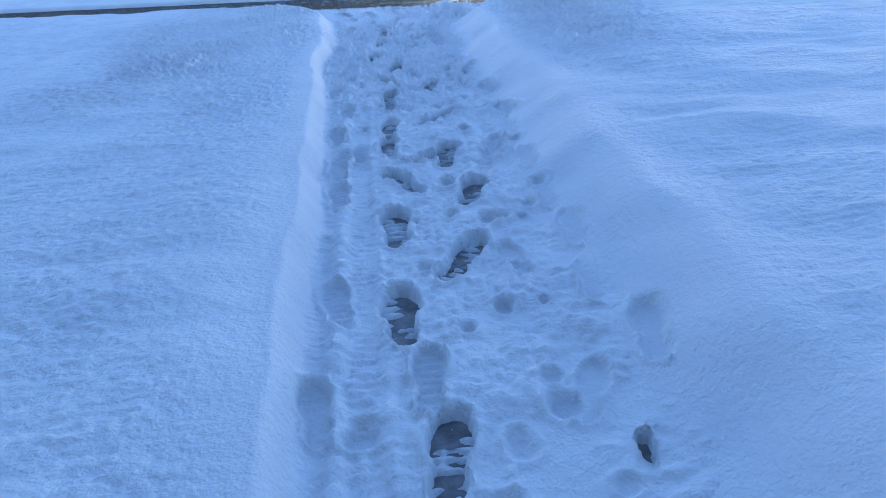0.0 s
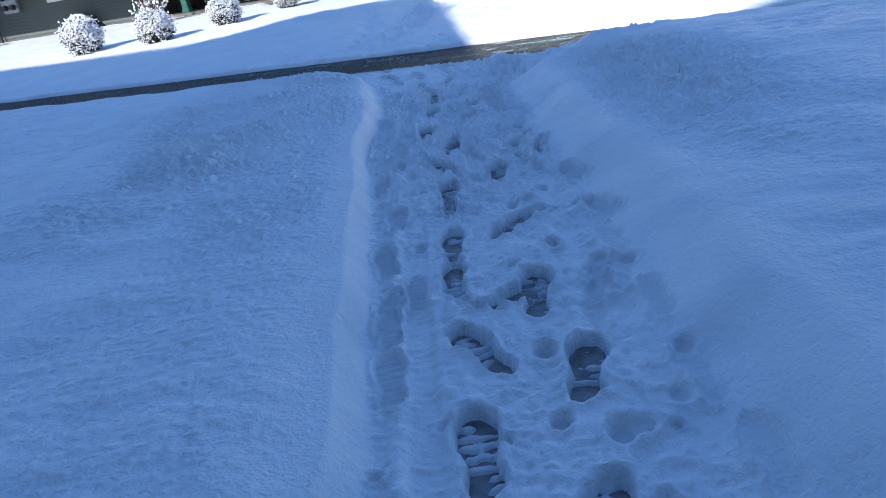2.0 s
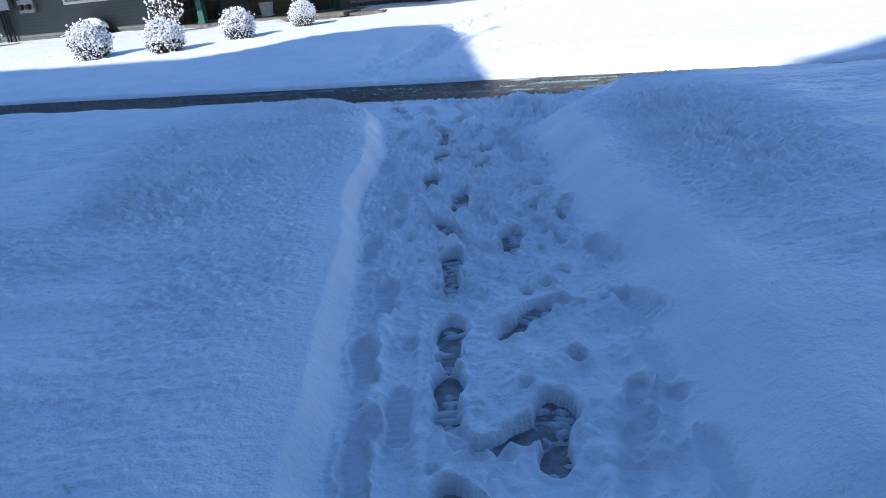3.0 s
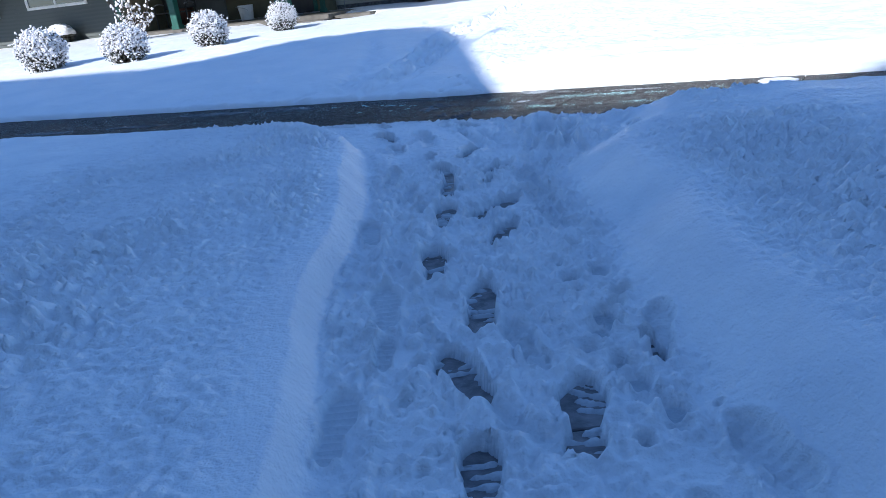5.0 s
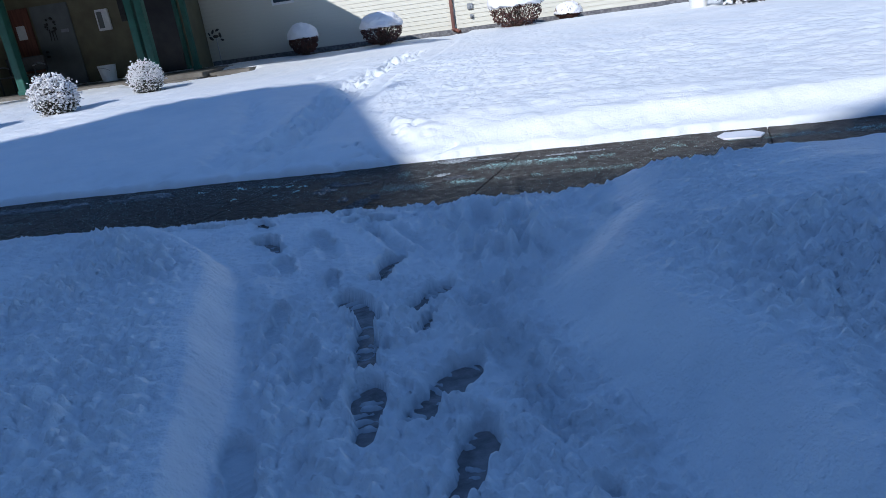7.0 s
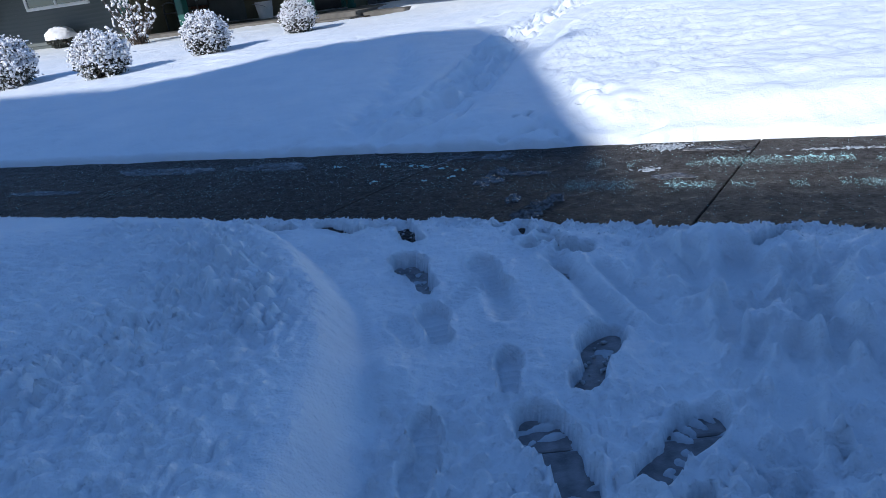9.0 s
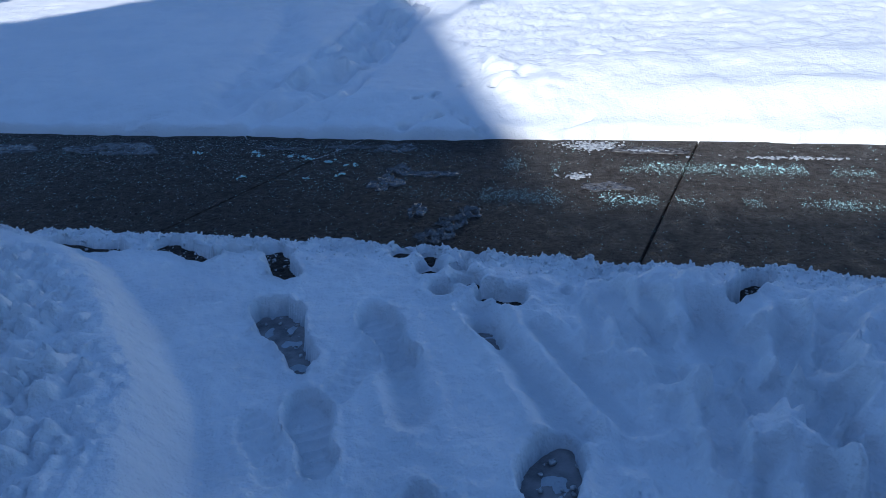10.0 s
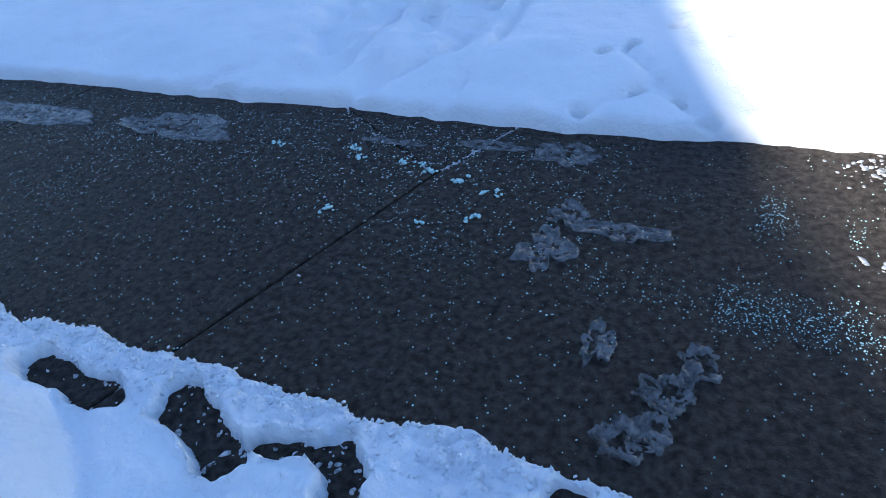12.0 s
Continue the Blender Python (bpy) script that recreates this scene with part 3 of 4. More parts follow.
QN, QF = -1.75, 0.05                  # pavement's edges in d
pavement = empty("pavement", pose_ed(0, 0))
tagged(pavement, "wet dark concrete pavement with oblique joints and slush", "pavement", kind="structure")
JOINTS = [(-20, -19.6), (-17.5, -17.1), (-15, -14.6), (-12.5, -12.1), (-10, -9.6), (-7.6, -7.2), (-5.4, -5.0), (-3.4, -3.0)]
for (a, b), (c, f) in zip(JOINTS, JOINTS[1:]):
    part("slab", prism([(a, QN), (c, QN), (f, QF), (b, QF)], 0, 0.08), WET, pavement)
part("slab", prism([(-3.4, QN), (-1.5, QN), (-1.02, -0.35), (-1.6, QF), (-3.0, QF)], 0, 0.08), WET, pavement)
part("slab", prism([(-1.02, -0.35), (-0.83, QF), (-1.6, QF)], 0, 0.08), WET, pavement)
part("slab", prism([(-1.5, QN), (0.42, QN), (0.9, QF), (-0.83, QF), (-1.02, -0.35)], 0, 0.08), WET, pavement)
RIGHT = [(0.42, 0.9), (2.3, 2.75), (4.3, 4.7), (6.3, 6.7), (8.3, 8.7), (10.6, 11), (13, 13.4), (16, 16.4)]
for (a, b), (c, f) in zip(RIGHT, RIGHT[1:]):
    part("slab", prism([(a, QN), (c, QN), (f, QF), (b, QF)], 0, 0.08), WET, pavement)
bed = part("joint_bed", boxed(-20, QN, -0.1, 16.2, QF, -0.016), SOIL, pavement)

garden_walk = empty("path", pose(0, 0, 0, 0, 0, 3))
tagged(garden_walk, "damp concrete walk under trodden snow", "path", kind="structure")
for k in range(11):
    y1 = 0.25 - k * 1.3
    part("slab", prism([(-0.85, y1 - 1.3), (1.0, y1 - 1.3), (1.0, y1), (-0.85, y1)], -0.006, 0.08), DAMP, garden_walk)


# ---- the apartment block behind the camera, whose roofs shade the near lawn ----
def outline_block(points, depth):
    """A block with a stepped, gabled front outline in (along, height), drawn back by its depth."""
    bm = bmesh.new()
    n = len(points)
    f = [bm.verts.new((p[0], 0, p[1])) for p in points]
    b = [bm.verts.new((p[0], -depth, p[1])) for p in points]
    for i in range(n):
        j = (i + 1) % n
        bm.faces.new((f[i], b[i], b[j], f[j]))
    bm.faces.new(f)
    bm.faces.new(b[::-1])
    bm.normal_update()
    bmesh.ops.triangulate(bm, faces=[x for x in bm.faces if len(x.verts) > 4])
    bmesh.ops.recalc_face_normals(bm, faces=bm.faces)
    return bm


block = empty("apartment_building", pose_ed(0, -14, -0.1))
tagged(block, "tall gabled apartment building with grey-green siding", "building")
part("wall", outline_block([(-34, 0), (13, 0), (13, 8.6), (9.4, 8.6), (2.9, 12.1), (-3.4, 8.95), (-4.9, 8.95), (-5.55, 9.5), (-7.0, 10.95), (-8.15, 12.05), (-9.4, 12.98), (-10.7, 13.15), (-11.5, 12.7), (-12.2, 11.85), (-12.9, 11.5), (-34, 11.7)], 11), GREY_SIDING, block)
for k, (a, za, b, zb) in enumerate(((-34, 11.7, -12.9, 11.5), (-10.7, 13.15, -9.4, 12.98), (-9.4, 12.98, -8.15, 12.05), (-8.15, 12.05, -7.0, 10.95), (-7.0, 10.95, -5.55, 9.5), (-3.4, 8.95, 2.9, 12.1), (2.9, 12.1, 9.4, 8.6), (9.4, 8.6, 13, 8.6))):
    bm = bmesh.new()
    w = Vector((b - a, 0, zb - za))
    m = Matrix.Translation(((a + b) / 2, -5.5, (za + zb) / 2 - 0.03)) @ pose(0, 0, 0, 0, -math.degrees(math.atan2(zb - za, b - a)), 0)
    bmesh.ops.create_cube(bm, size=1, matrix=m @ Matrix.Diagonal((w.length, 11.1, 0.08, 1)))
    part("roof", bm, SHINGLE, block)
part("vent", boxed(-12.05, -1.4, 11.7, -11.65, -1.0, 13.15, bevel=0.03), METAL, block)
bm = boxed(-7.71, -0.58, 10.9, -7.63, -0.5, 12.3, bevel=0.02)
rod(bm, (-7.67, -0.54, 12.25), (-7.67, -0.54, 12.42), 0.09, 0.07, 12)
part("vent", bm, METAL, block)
for e0 in (-26, -21, -16, -10.6, -2, 3, 8):
    for z0 in (1.0, 4.2):
        win = part("window", boxed(e0 - 0.8, 0, z0, e0 + 0.8, 0.05, z0 + 1.3, bevel=0.01), WHITE, block)
        part("pane", boxed(e0 - 0.72, 0.052, z0 + 0.08, e0 - 0.03, 0.06, z0 + 1.22), GLASS, win)
        part("pane", boxed(e0 + 0.03, 0.052, z0 + 0.08, e0 + 0.72, 0.06, z0 + 1.22), GLASS, win)

# ---- the house across the lawn ----
house = empty("house", pose_ed(0, 0))
tagged(house, "low cream-sided house with green porch posts", "house")


def siding(wall, e0, e1, d, z0, z1, lap=0.105, mat=None):
    """Lapped boards on the front of a wall, each tilted outwards at its foot."""
    n = int((z1 - z0) / lap)
    bm = bmesh.new()
    prof = ((0, 0), (-0.022, 0), (-0.006, lap + 0.006), (0, lap + 0.006))
    a, b = ([bm.verts.new((e, y, z)) for y, z in prof] for e in (e0, e1))
    for i in range(4):
        j = (i + 1) % 4
        bm.faces.new((a[i], a[j], b[j], b[i]))
    bm.faces.new(a[::-1])
    bm.faces.new(b)
    bmesh.ops.recalc_face_normals(bm, faces=bm.faces)
    me = mesh_of(bm, "siding_board", mat or SIDING)
    for k in range(n):
        ob = new("siding_board", me)
        ob.parent = wall
        ob.location = (0, d, z0 + k * lap)


main = part("wall", boxed(-7.55, 12.82, -0.1, 26, 13.1, 4.2), SIDING, house)
siding(main, -7.53, 26, 12.82, 0.66, 4.0)
part("foundation", boxed(-7.5, 12.76, 0.2, 26, 12.815, 0.655), DAMP, house)
wing = part("wall", boxed(-34, 10.02, -0.1, -12.6, 10.3, 4.0), GREY_SIDING, house)
siding(wing, -34, -16.05, 10.02, 0.6, 3.9, mat=GREY_SIDING)
siding(wing, -13.82, -12.62, 10.02, 0.6, 3.9, mat=GREY_SIDING)
siding(wing, -16.05, -13.82, 10.02, 0.6, 1.46, mat=GREY_SIDING)
part("wall", boxed(-12.595, 10.02, 0, -12.42, 12.0, 3.6), OLIVE, house)
part("wall", boxed(-12.42, 12.0, 0, -7.55, 12.25, 3.6), OLIVE, house)
part("wall", boxed(-7.8, 12.25, 0, -7.555, 13.1, 3.6), OLIVE, house)
# roofs: hipped porch, its unseen overhang added to shade the walls; the main roof
bm = bmesh.new()
vs = [bm.verts.new(p) for p in ((-34, 7.3, 2.5), (-1.8, 7.3, 2.5), (-6.8, 12.8, 3.6), (-34, 12.8, 3.6))]
bm.faces.new(vs)
bmesh.ops.solidify(bm, geom=bm.faces[:], thickness=0.1)
part("roof", bm, SHINGLE, house)
bm = bmesh.new()
for a, b in ((-34.5, 26.5),):
    vs = [bm.verts.new(p) for p in ((a, 12.5, 4.15), (b, 12.5, 4.15), (b, 17, 6.2), (a, 17, 6.2))]
    bm.faces.new(vs)
bmesh.ops.solidify(bm, geom=bm.faces[:], thickness=0.15)
part("roof", bm, SHINGLE, house)
part("wall", boxed(-34, 13.1, 0, 26, 21, 4.1), SIDING, house)

# wing window
win = part("window", boxed(-16.02, 9.97, 1.47, -13.85, 10.02, 1.55, bevel=0.01), WHITE, house, "white two-pane sliding window")
part("frame", boxed(-16.02, 9.97, 1.55, -15.94, 10.02, 2.95), WHITE, win)
part("frame", boxed(-13.93, 9.97, 1.55, -13.85, 10.02, 2.95), WHITE, win)
part("frame", boxed(-14.99, 9.975, 1.55, -14.92, 10.02, 2.95), WHITE, win)
part("frame", boxed(-16.02, 9.97, 2.95, -13.85, 10.02, 3.02), WHITE, win)
part("pane", boxed(-15.94, 9.995, 1.55, -14.99, 10.005, 2.95), GLASS, win)
part("pane", boxed(-14.92, 9.99, 1.55, -13.93, 10.0, 2.95), GLASS, win)
# small high window on the main wall
win = part("window", boxed(-5.55, 12.765, 1.84, -4.95, 12.8, 2.75, bevel=0.01), WHITE, house, "small white-framed window")
part("pane", boxed(-5.49, 12.757, 1.9, -5.01, 12.764, 2.69), GLASS, win)

# porch posts
for e, d, w in ((-10.88, 9.75, 0.1), (-7.72, 9.75, 0.085), (-7.48, 9.75, 0.085), (-7.25, 11.3, 0.06), (-12.7, 9.9, 0.1)):
    post = part("post", boxed(e - w, d - w, 0.42, e + w, d + w, 2.9 + (d - 9.6) * 0.19, bevel=0.012), GREEN, house, "dark green square porch post")
    part("base", boxed(e - w - 0.02, d - w - 0.02, 0.4, e + w + 0.02, d + w + 0.02, 0.66, bevel=0.008), GREEN, post)
# downspout and conduit on the main wall
bm = bmesh.new()
box(bm, -0.93, 12.7, 0.62, -0.85, 12.78, 4.0, bevel=0.01)
rod(bm, (-0.89, 12.74, 0.66), (-0.72, 12.6, 0.58), 0.045, 0.045, 8)
part("downspout", bm, BROWN, house)
for e, z, s in ((-0.42, 1.16, 0.07), (-0.4, 0.92, 0.045)):
    bm = boxed(e - s, 12.74, z - s, e + s, 12.8, z + s, bevel=0.012)
    rod(bm, (e, 12.76, z), (e, 12.7, z - 0.03), 0.02, 0.015, 8)
    part("hose_tap", bm, METAL, house)
# doors of the porch
door = part("door", boxed(-8.95, 11.93, 0.58, -7.85, 11.985, 2.62), DARK, house, "dark open-looking doorway")
part("frame", boxed(-9.05, 11.92, 0.58, -8.96, 12.0, 2.7), GREEN, door)
part("frame", boxed(-7.84, 11.92, 0.58, -7.75, 12.0, 2.7), GREEN, door)
door = part("door", boxed(-11.78, 11.95, 0.58, -10.7, 11.995, 2.62, bevel=0.01), GREY, house, "plain grey entrance door with a wreath")
for z in (1.35, 1.47):
    bm = bmesh.new()
    rod(bm, (-11.6, 11.95, z), (-11.6, 11.89, z), 0.035, 0.03, 10)
    part("knob", bm, BLACK, door)
bm = bmesh.new()
rng = random.Random(4)
for k in range(26):
    a = rng.uniform(0, 6.3)
    c = Vector((-11.3 + 0.13 * math.cos(a) + rng.gauss(0, 0.02), 11.93, 2.12 + 0.17 * math.sin(a)))
    bmesh.ops.create_icosphere(bm, subdivisions=1, radius=rng.uniform(0.02, 0.04), matrix=Matrix.Translation(c))
for k in range(3):
    rod(bm, (-11.37 + k * 0.07, 11.935, 1.98), (-11.39 + k * 0.09, 11.93, 1.72), 0.018, 0.01, 5)
tagged(part("wreath", bm, BLACK, door), kind="stuff")
part("plate", boxed(-11.05, 11.935, 1.9, -10.83, 11.949, 1.98, bevel=0.004), METAL, door)
door = part("door", boxed(-12.4, 11.95, 0.58, -11.86, 11.995, 2.62, bevel=0.01), BROWN, house, "red-brown wooden door with a paper notice")
part("notice", boxed(-12.3, 11.94, 1.85, -12.05, 11.949, 2.2), WHITE, door)
lamp = part("notice_box", boxed(-9.98, 11.92, 1.8, -9.63, 11.995, 2.32, bevel=0.01), WHITE, house, "white framed notice box")
part("pane", boxed(-9.93, 11.912, 1.86, -9.79, 11.919, 2.26), GREY, lamp)
part("vent", boxed(-9.3, 11.93, 1.95, -9.15, 11.995, 2.6, bevel=0.01), BLACK, house)

# electric meters on the wing
meters = part("meter_bank", boxed(-17.75, 9.86, 1.35, -17.1, 9.995, 3.0, bevel=0.015), METAL, house, "grey electric meter bank with round dark meters")
for c in (-17.58, -17.27):
    for k in range(5):
        bm = bmesh.new()
        rod(bm, (c, 9.86, 1.52 + k * 0.3), (c, 9.74, 1.52 + k * 0.3), 0.085, 0.075, 14)
        part("meter", bm, BLACK, meters)
part("junction_box", boxed(-18.75, 9.8, 1.5, -18.05, 9.995, 2.7, bevel=0.015), METAL, house)
for e in (-18.5, -18.3, -18.62):
    bm = bmesh.new()
    rod(bm, (e, 9.9, 0.4), (e, 9.9, 1.5), 0.035, 0.035, 8)
    part("conduit", bm, BLACK, house)
# brown wooden screen at the wing's far end
screen = empty("wooden_screen", pose_ed(-21.2, 9.3, 0.45))
tagged(screen, "red-brown wooden fence panel beside the house", "fence")
for k in range(6):
    part("board", boxed(-1.3, -0.02, 0.1 + k * 0.28, 1.3, 0.02, 0.36 + k * 0.28, bevel=0.006), BROWN, screen)
for e in (-1.3, 0, 1.3):
    part("post", boxed(e - 0.05, 0.021, -0.1, e + 0.05, 0.12, 1.9, bevel=0.006), BROWN, screen)

# porch floor, front walk and soil strip
slab = part("porch_floor", boxed(-12.4, 9.35, 0.3, -6.2, 12.0, 0.56, bevel=0.01), DRY)
slab.matrix_world = pose_ed(0, 0)
tagged(slab, "dry concrete porch floor", "floor", kind="structure")
for k, (a, b, c, f, z) in enumerate(((-6.19, 9.6, -5.2, 10.8, 0.5), (-6.95, 8.85, -6.1, 9.34, 0.47))):
    ob = part("front_walk", boxed(a, b, 0.2, c, f, z, bevel=0.01), DRY)
    ob.matrix_world = pose_ed(0, 0)
    tagged(ob, "sunlit dry concrete front walk slab", "path", kind="structure")
ob = part("soil_strip", boxed(-7.2, 12.0, 0.1, 26, 12.75, 0.53), SOIL)
ob.matrix_world = pose_ed(0, 0)
tagged(ob, "dark bare soil along the house wall", "soil", kind="structure")
ob = part("soil_bed", boxed(-7.9, 8.5, 0.1, -6.0, 9.7, 0.44), SOIL)
ob.matrix_world = pose_ed(0, 0)
tagged(ob, "dark soil beside the porch", "soil", kind="structure")

# bucket, bench, stake ornament
bm = bmesh.new()
bmesh.ops.create_cone(bm, cap_ends=True, segments=20, radius1=0.17, radius2=0.22, depth=0.4, matrix=Matrix.Translation((0, 0, 0.2)))
bucket = empty("bucket", pose_ed(-9.6, 11.2, 0.562))
tagged(bucket, "white plastic bucket on the porch floor", "bucket")
part("tub", bm, WHITE, bucket)
bm = bmesh.new()
for k in range(12):
    rod(bm, (0.19 * math.cos(k * 0.52), -0.21, 0.25 + 0.12 * math.sin(k * 0.26)), (0.19 * math.cos(k * 0.52 + 0.5), -0.21, 0.25 + 0.12 * math.sin(k * 0.26 + 0.26)), 0.006, 0.006, 5)
part("handle", bm, METAL, bucket)

bench = empty("bench", pose_ed(-11.7, 10.9, 0.562))
tagged(bench, "dark metal bench with curved arms on the porch", "bench")
for k in range(4):
    part("slat", boxed(-0.55, -0.25 + k * 0.12, 0.4, 0.55, -0.15 + k * 0.12, 0.43, bevel=0.006), BLACK, bench)
part("backrest", boxed(-0.55, 0.22, 0.5, 0.55, 0.26, 0.85, bevel=0.01), BLACK, bench)
for s in (-0.52, 0.52):
    for y in (-0.22, 0.22):
        bm = bmesh.new()
        rod(bm, (s, y, 0), (s, y, 0.62 if y < 0 else 0.85), 0.02, 0.02, 8)
        part("leg", bm, BLACK, bench)
    bm = bmesh.new()
    for k in range(6):
        a, b = k / 6, (k + 1) / 6
        rod(bm, (s, -0.24 + 0.46 * a, 0.62 + 0.05 * math.sin(a * 3.1)), (s, -0.24 + 0.46 * b, 0.62 + 0.05 * math.sin(b * 3.1)), 0.018, 0.018, 6)
    part("armrest", bm, METAL, bench)

stake = empty("garden_stake", pose_ed(-7.05, 12.3, 0.5))
tagged(stake, "dark flower-shaped metal stake against the wall", "ornament")
bm = bmesh.new()
rod(bm, (0, 0, 0), (0, 0, 0.75), 0.012, 0.01, 6)
part("stem", bm, METAL, stake)
for k, (px, pz, pr) in enumerate(((0, 0.78, 0.07), (-0.13, 0.74, 0.06), (0.12, 0.8, 0.06), (-0.06, 0.9, 0.055), (0.07, 0.93, 0.05), (0.16, 0.68, 0.045), (-0.17, 0.85, 0.04))):
    bm = bmesh.new()
    bmesh.ops.create_icosphere(bm, subdivisions=2, radius=pr, matrix=Matrix.Translation((px, 0, pz)) @ pose(0, 0, 0, 0, 40 * k, 0) @ Matrix.Diagonal((1.2, 0.3, 0.6, 1)))
    part("petal", bm, BLACK, stake)

pot = empty("flower_pot", pose_ed(4.42, 9.7, 0.46))
tagged(pot, "white round flower pot in the snow", "flower pot")
bm = bmesh.new()
bmesh.ops.create_cone(bm, cap_ends=True, segments=22, radius1=0.15, radius2=0.21, depth=0.38, matrix=Matrix.Translation((0, 0, 0.2)))
part("tub", bm, WHITE, pot)
bm = bmesh.new()
bmesh.ops.create_cone(bm, cap_ends=True, segments=22, radius1=0.23, radius2=0.23, depth=0.05, matrix=Matrix.Translation((0, 0, 0.385)))
part("rim", bm, WHITE, pot)


# ---- shrubs ----
BALL = bmesh.new()
bmesh.ops.create_icosphere(BALL, subdivisions=1, radius=1)
BALL_V = [v.co.copy() for v in BALL.verts]
BALL_F = [[v.index for v in f.verts] for f in BALL.faces]
BALL.free()


def blob(bm, c, r, rng, flat=1.0):
    """A small uneven clump."""
    c = Vector(c)
    turn = Euler((rng.uniform(0, 6), rng.uniform(0, 6), rng.uniform(0, 6))).to_matrix()
    vs, long = [], rng.uniform(0.9, 2.3)
    for p in BALL_V:
        p = turn @ Vector((p.x * long, p.y, p.z)) * (r * (1 + rng.uniform(-0.38, 0.38)))
        vs.append(bm.verts.new((c.x + p.x, c.y + p.y, c.z + p.z * flat)))
    for f in BALL_F:
        bm.faces.new([vs[i] for i in f])


def rod(bm, a, b, r0, r1, sides=6):
    """A tapered rod, closed at its ends."""
    a, b = Vector(a), Vector(b)
    w = (b - a).normalized()
    u = w.orthogonal().normalized()
    v = w.cross(u)
    rings = [[bm.verts.new(p + (u * math.cos(2 * math.pi * k / sides) + v * math.sin(2 * math.pi * k / sides)) * r) for k in range(sides)] for p, r in ((a, r0), (b, r1))]
    for k in range(sides):
        j = (k + 1) % sides
        bm.faces.new((rings[0][k], rings[0][j], rings[1][j], rings[1][k]))
    bm.faces.new(rings[0][::-1])
    bm.faces.new(rings[1])


def frosted_shrub(seed, width, height, count, leaf, name, label, m, low=0.0):
    """A rounded shrub of fine twigs, each tipped with clumps of snow."""
    rng = random.Random(seed)
    ob = empty(name, m)
    tagged(ob, label, "shrub", "shrubs on the lawn")
    twigs, snow, leaves = bmesh.new(), bmesh.new(), bmesh.new()
    for k in range(count):
        a, u = rng.uniform(0, 2 * math.pi), rng.random()
        el = math.asin(max(-0.8, 1 - 1.85 * u))
        s = rng.uniform(0.74, 1.05)
        mid = height * 0.44
        tip = Vector((width / 2 * math.cos(a) * math.cos(el) * s, width / 2 * math.sin(a) * math.cos(el) * s, mid + (height - mid) * math.sin(el) * s * (1 if el > 0 else 0.9)))
        root = Vector((rng.gauss(0, 0.1) * width, rng.gauss(0, 0.1) * width, 0.0))
        if k % 3 == 0:
            half = root.lerp(tip, 0.55) + Vector((rng.gauss(0, 0.03), rng.gauss(0, 0.03), 0.04))
            rod(twigs, root, half, 0.008, 0.005, 4)
            rod(twigs, half, tip * 1.03, 0.005, 0.003, 4)
        if rng.random() < (0.95 if tip.z > 0.4 * height else 0.6) and tip.z > low:
            for j in range(7 if tip.z > 0.4 * height else 3):
                c = tip * rng.uniform(0.9, 1.03) + Vector((rng.gauss(0, 0.035), rng.gauss(0, 0.035), rng.gauss(0, 0.025)))
                blob(snow, c, rng.uniform(0.011, 0.027) * width, rng, 0.8)
        for j in range(4):
            c = tip * rng.uniform(0.7, 1.0) + Vector((rng.gauss(0, 0.03), rng.gauss(0, 0.03), rng.gauss(0, 0.03)))
            d = Vector((rng.gauss(0, 1), rng.gauss(0, 1), rng.gauss(0, 1))).normalized() * rng.uniform(0.02, 0.035)
            q = d.orthogonal().normalized() * 0.012
            vs = [leaves.verts.new(x) for x in (c - d, c + q, c + d, c - q + Vector((0, 0, 0.006)))]
            leaves.faces.new(vs)
    tagged(part("branchwork", twigs, TWIG, ob), kind="stuff")
    tagged(part("foliage", leaves, leaf, ob), kind="stuff")
    tagged(part("snow", snow, CLUMP, ob, "white snow clumps on the twigs", True), kind="stuff")
    return ob


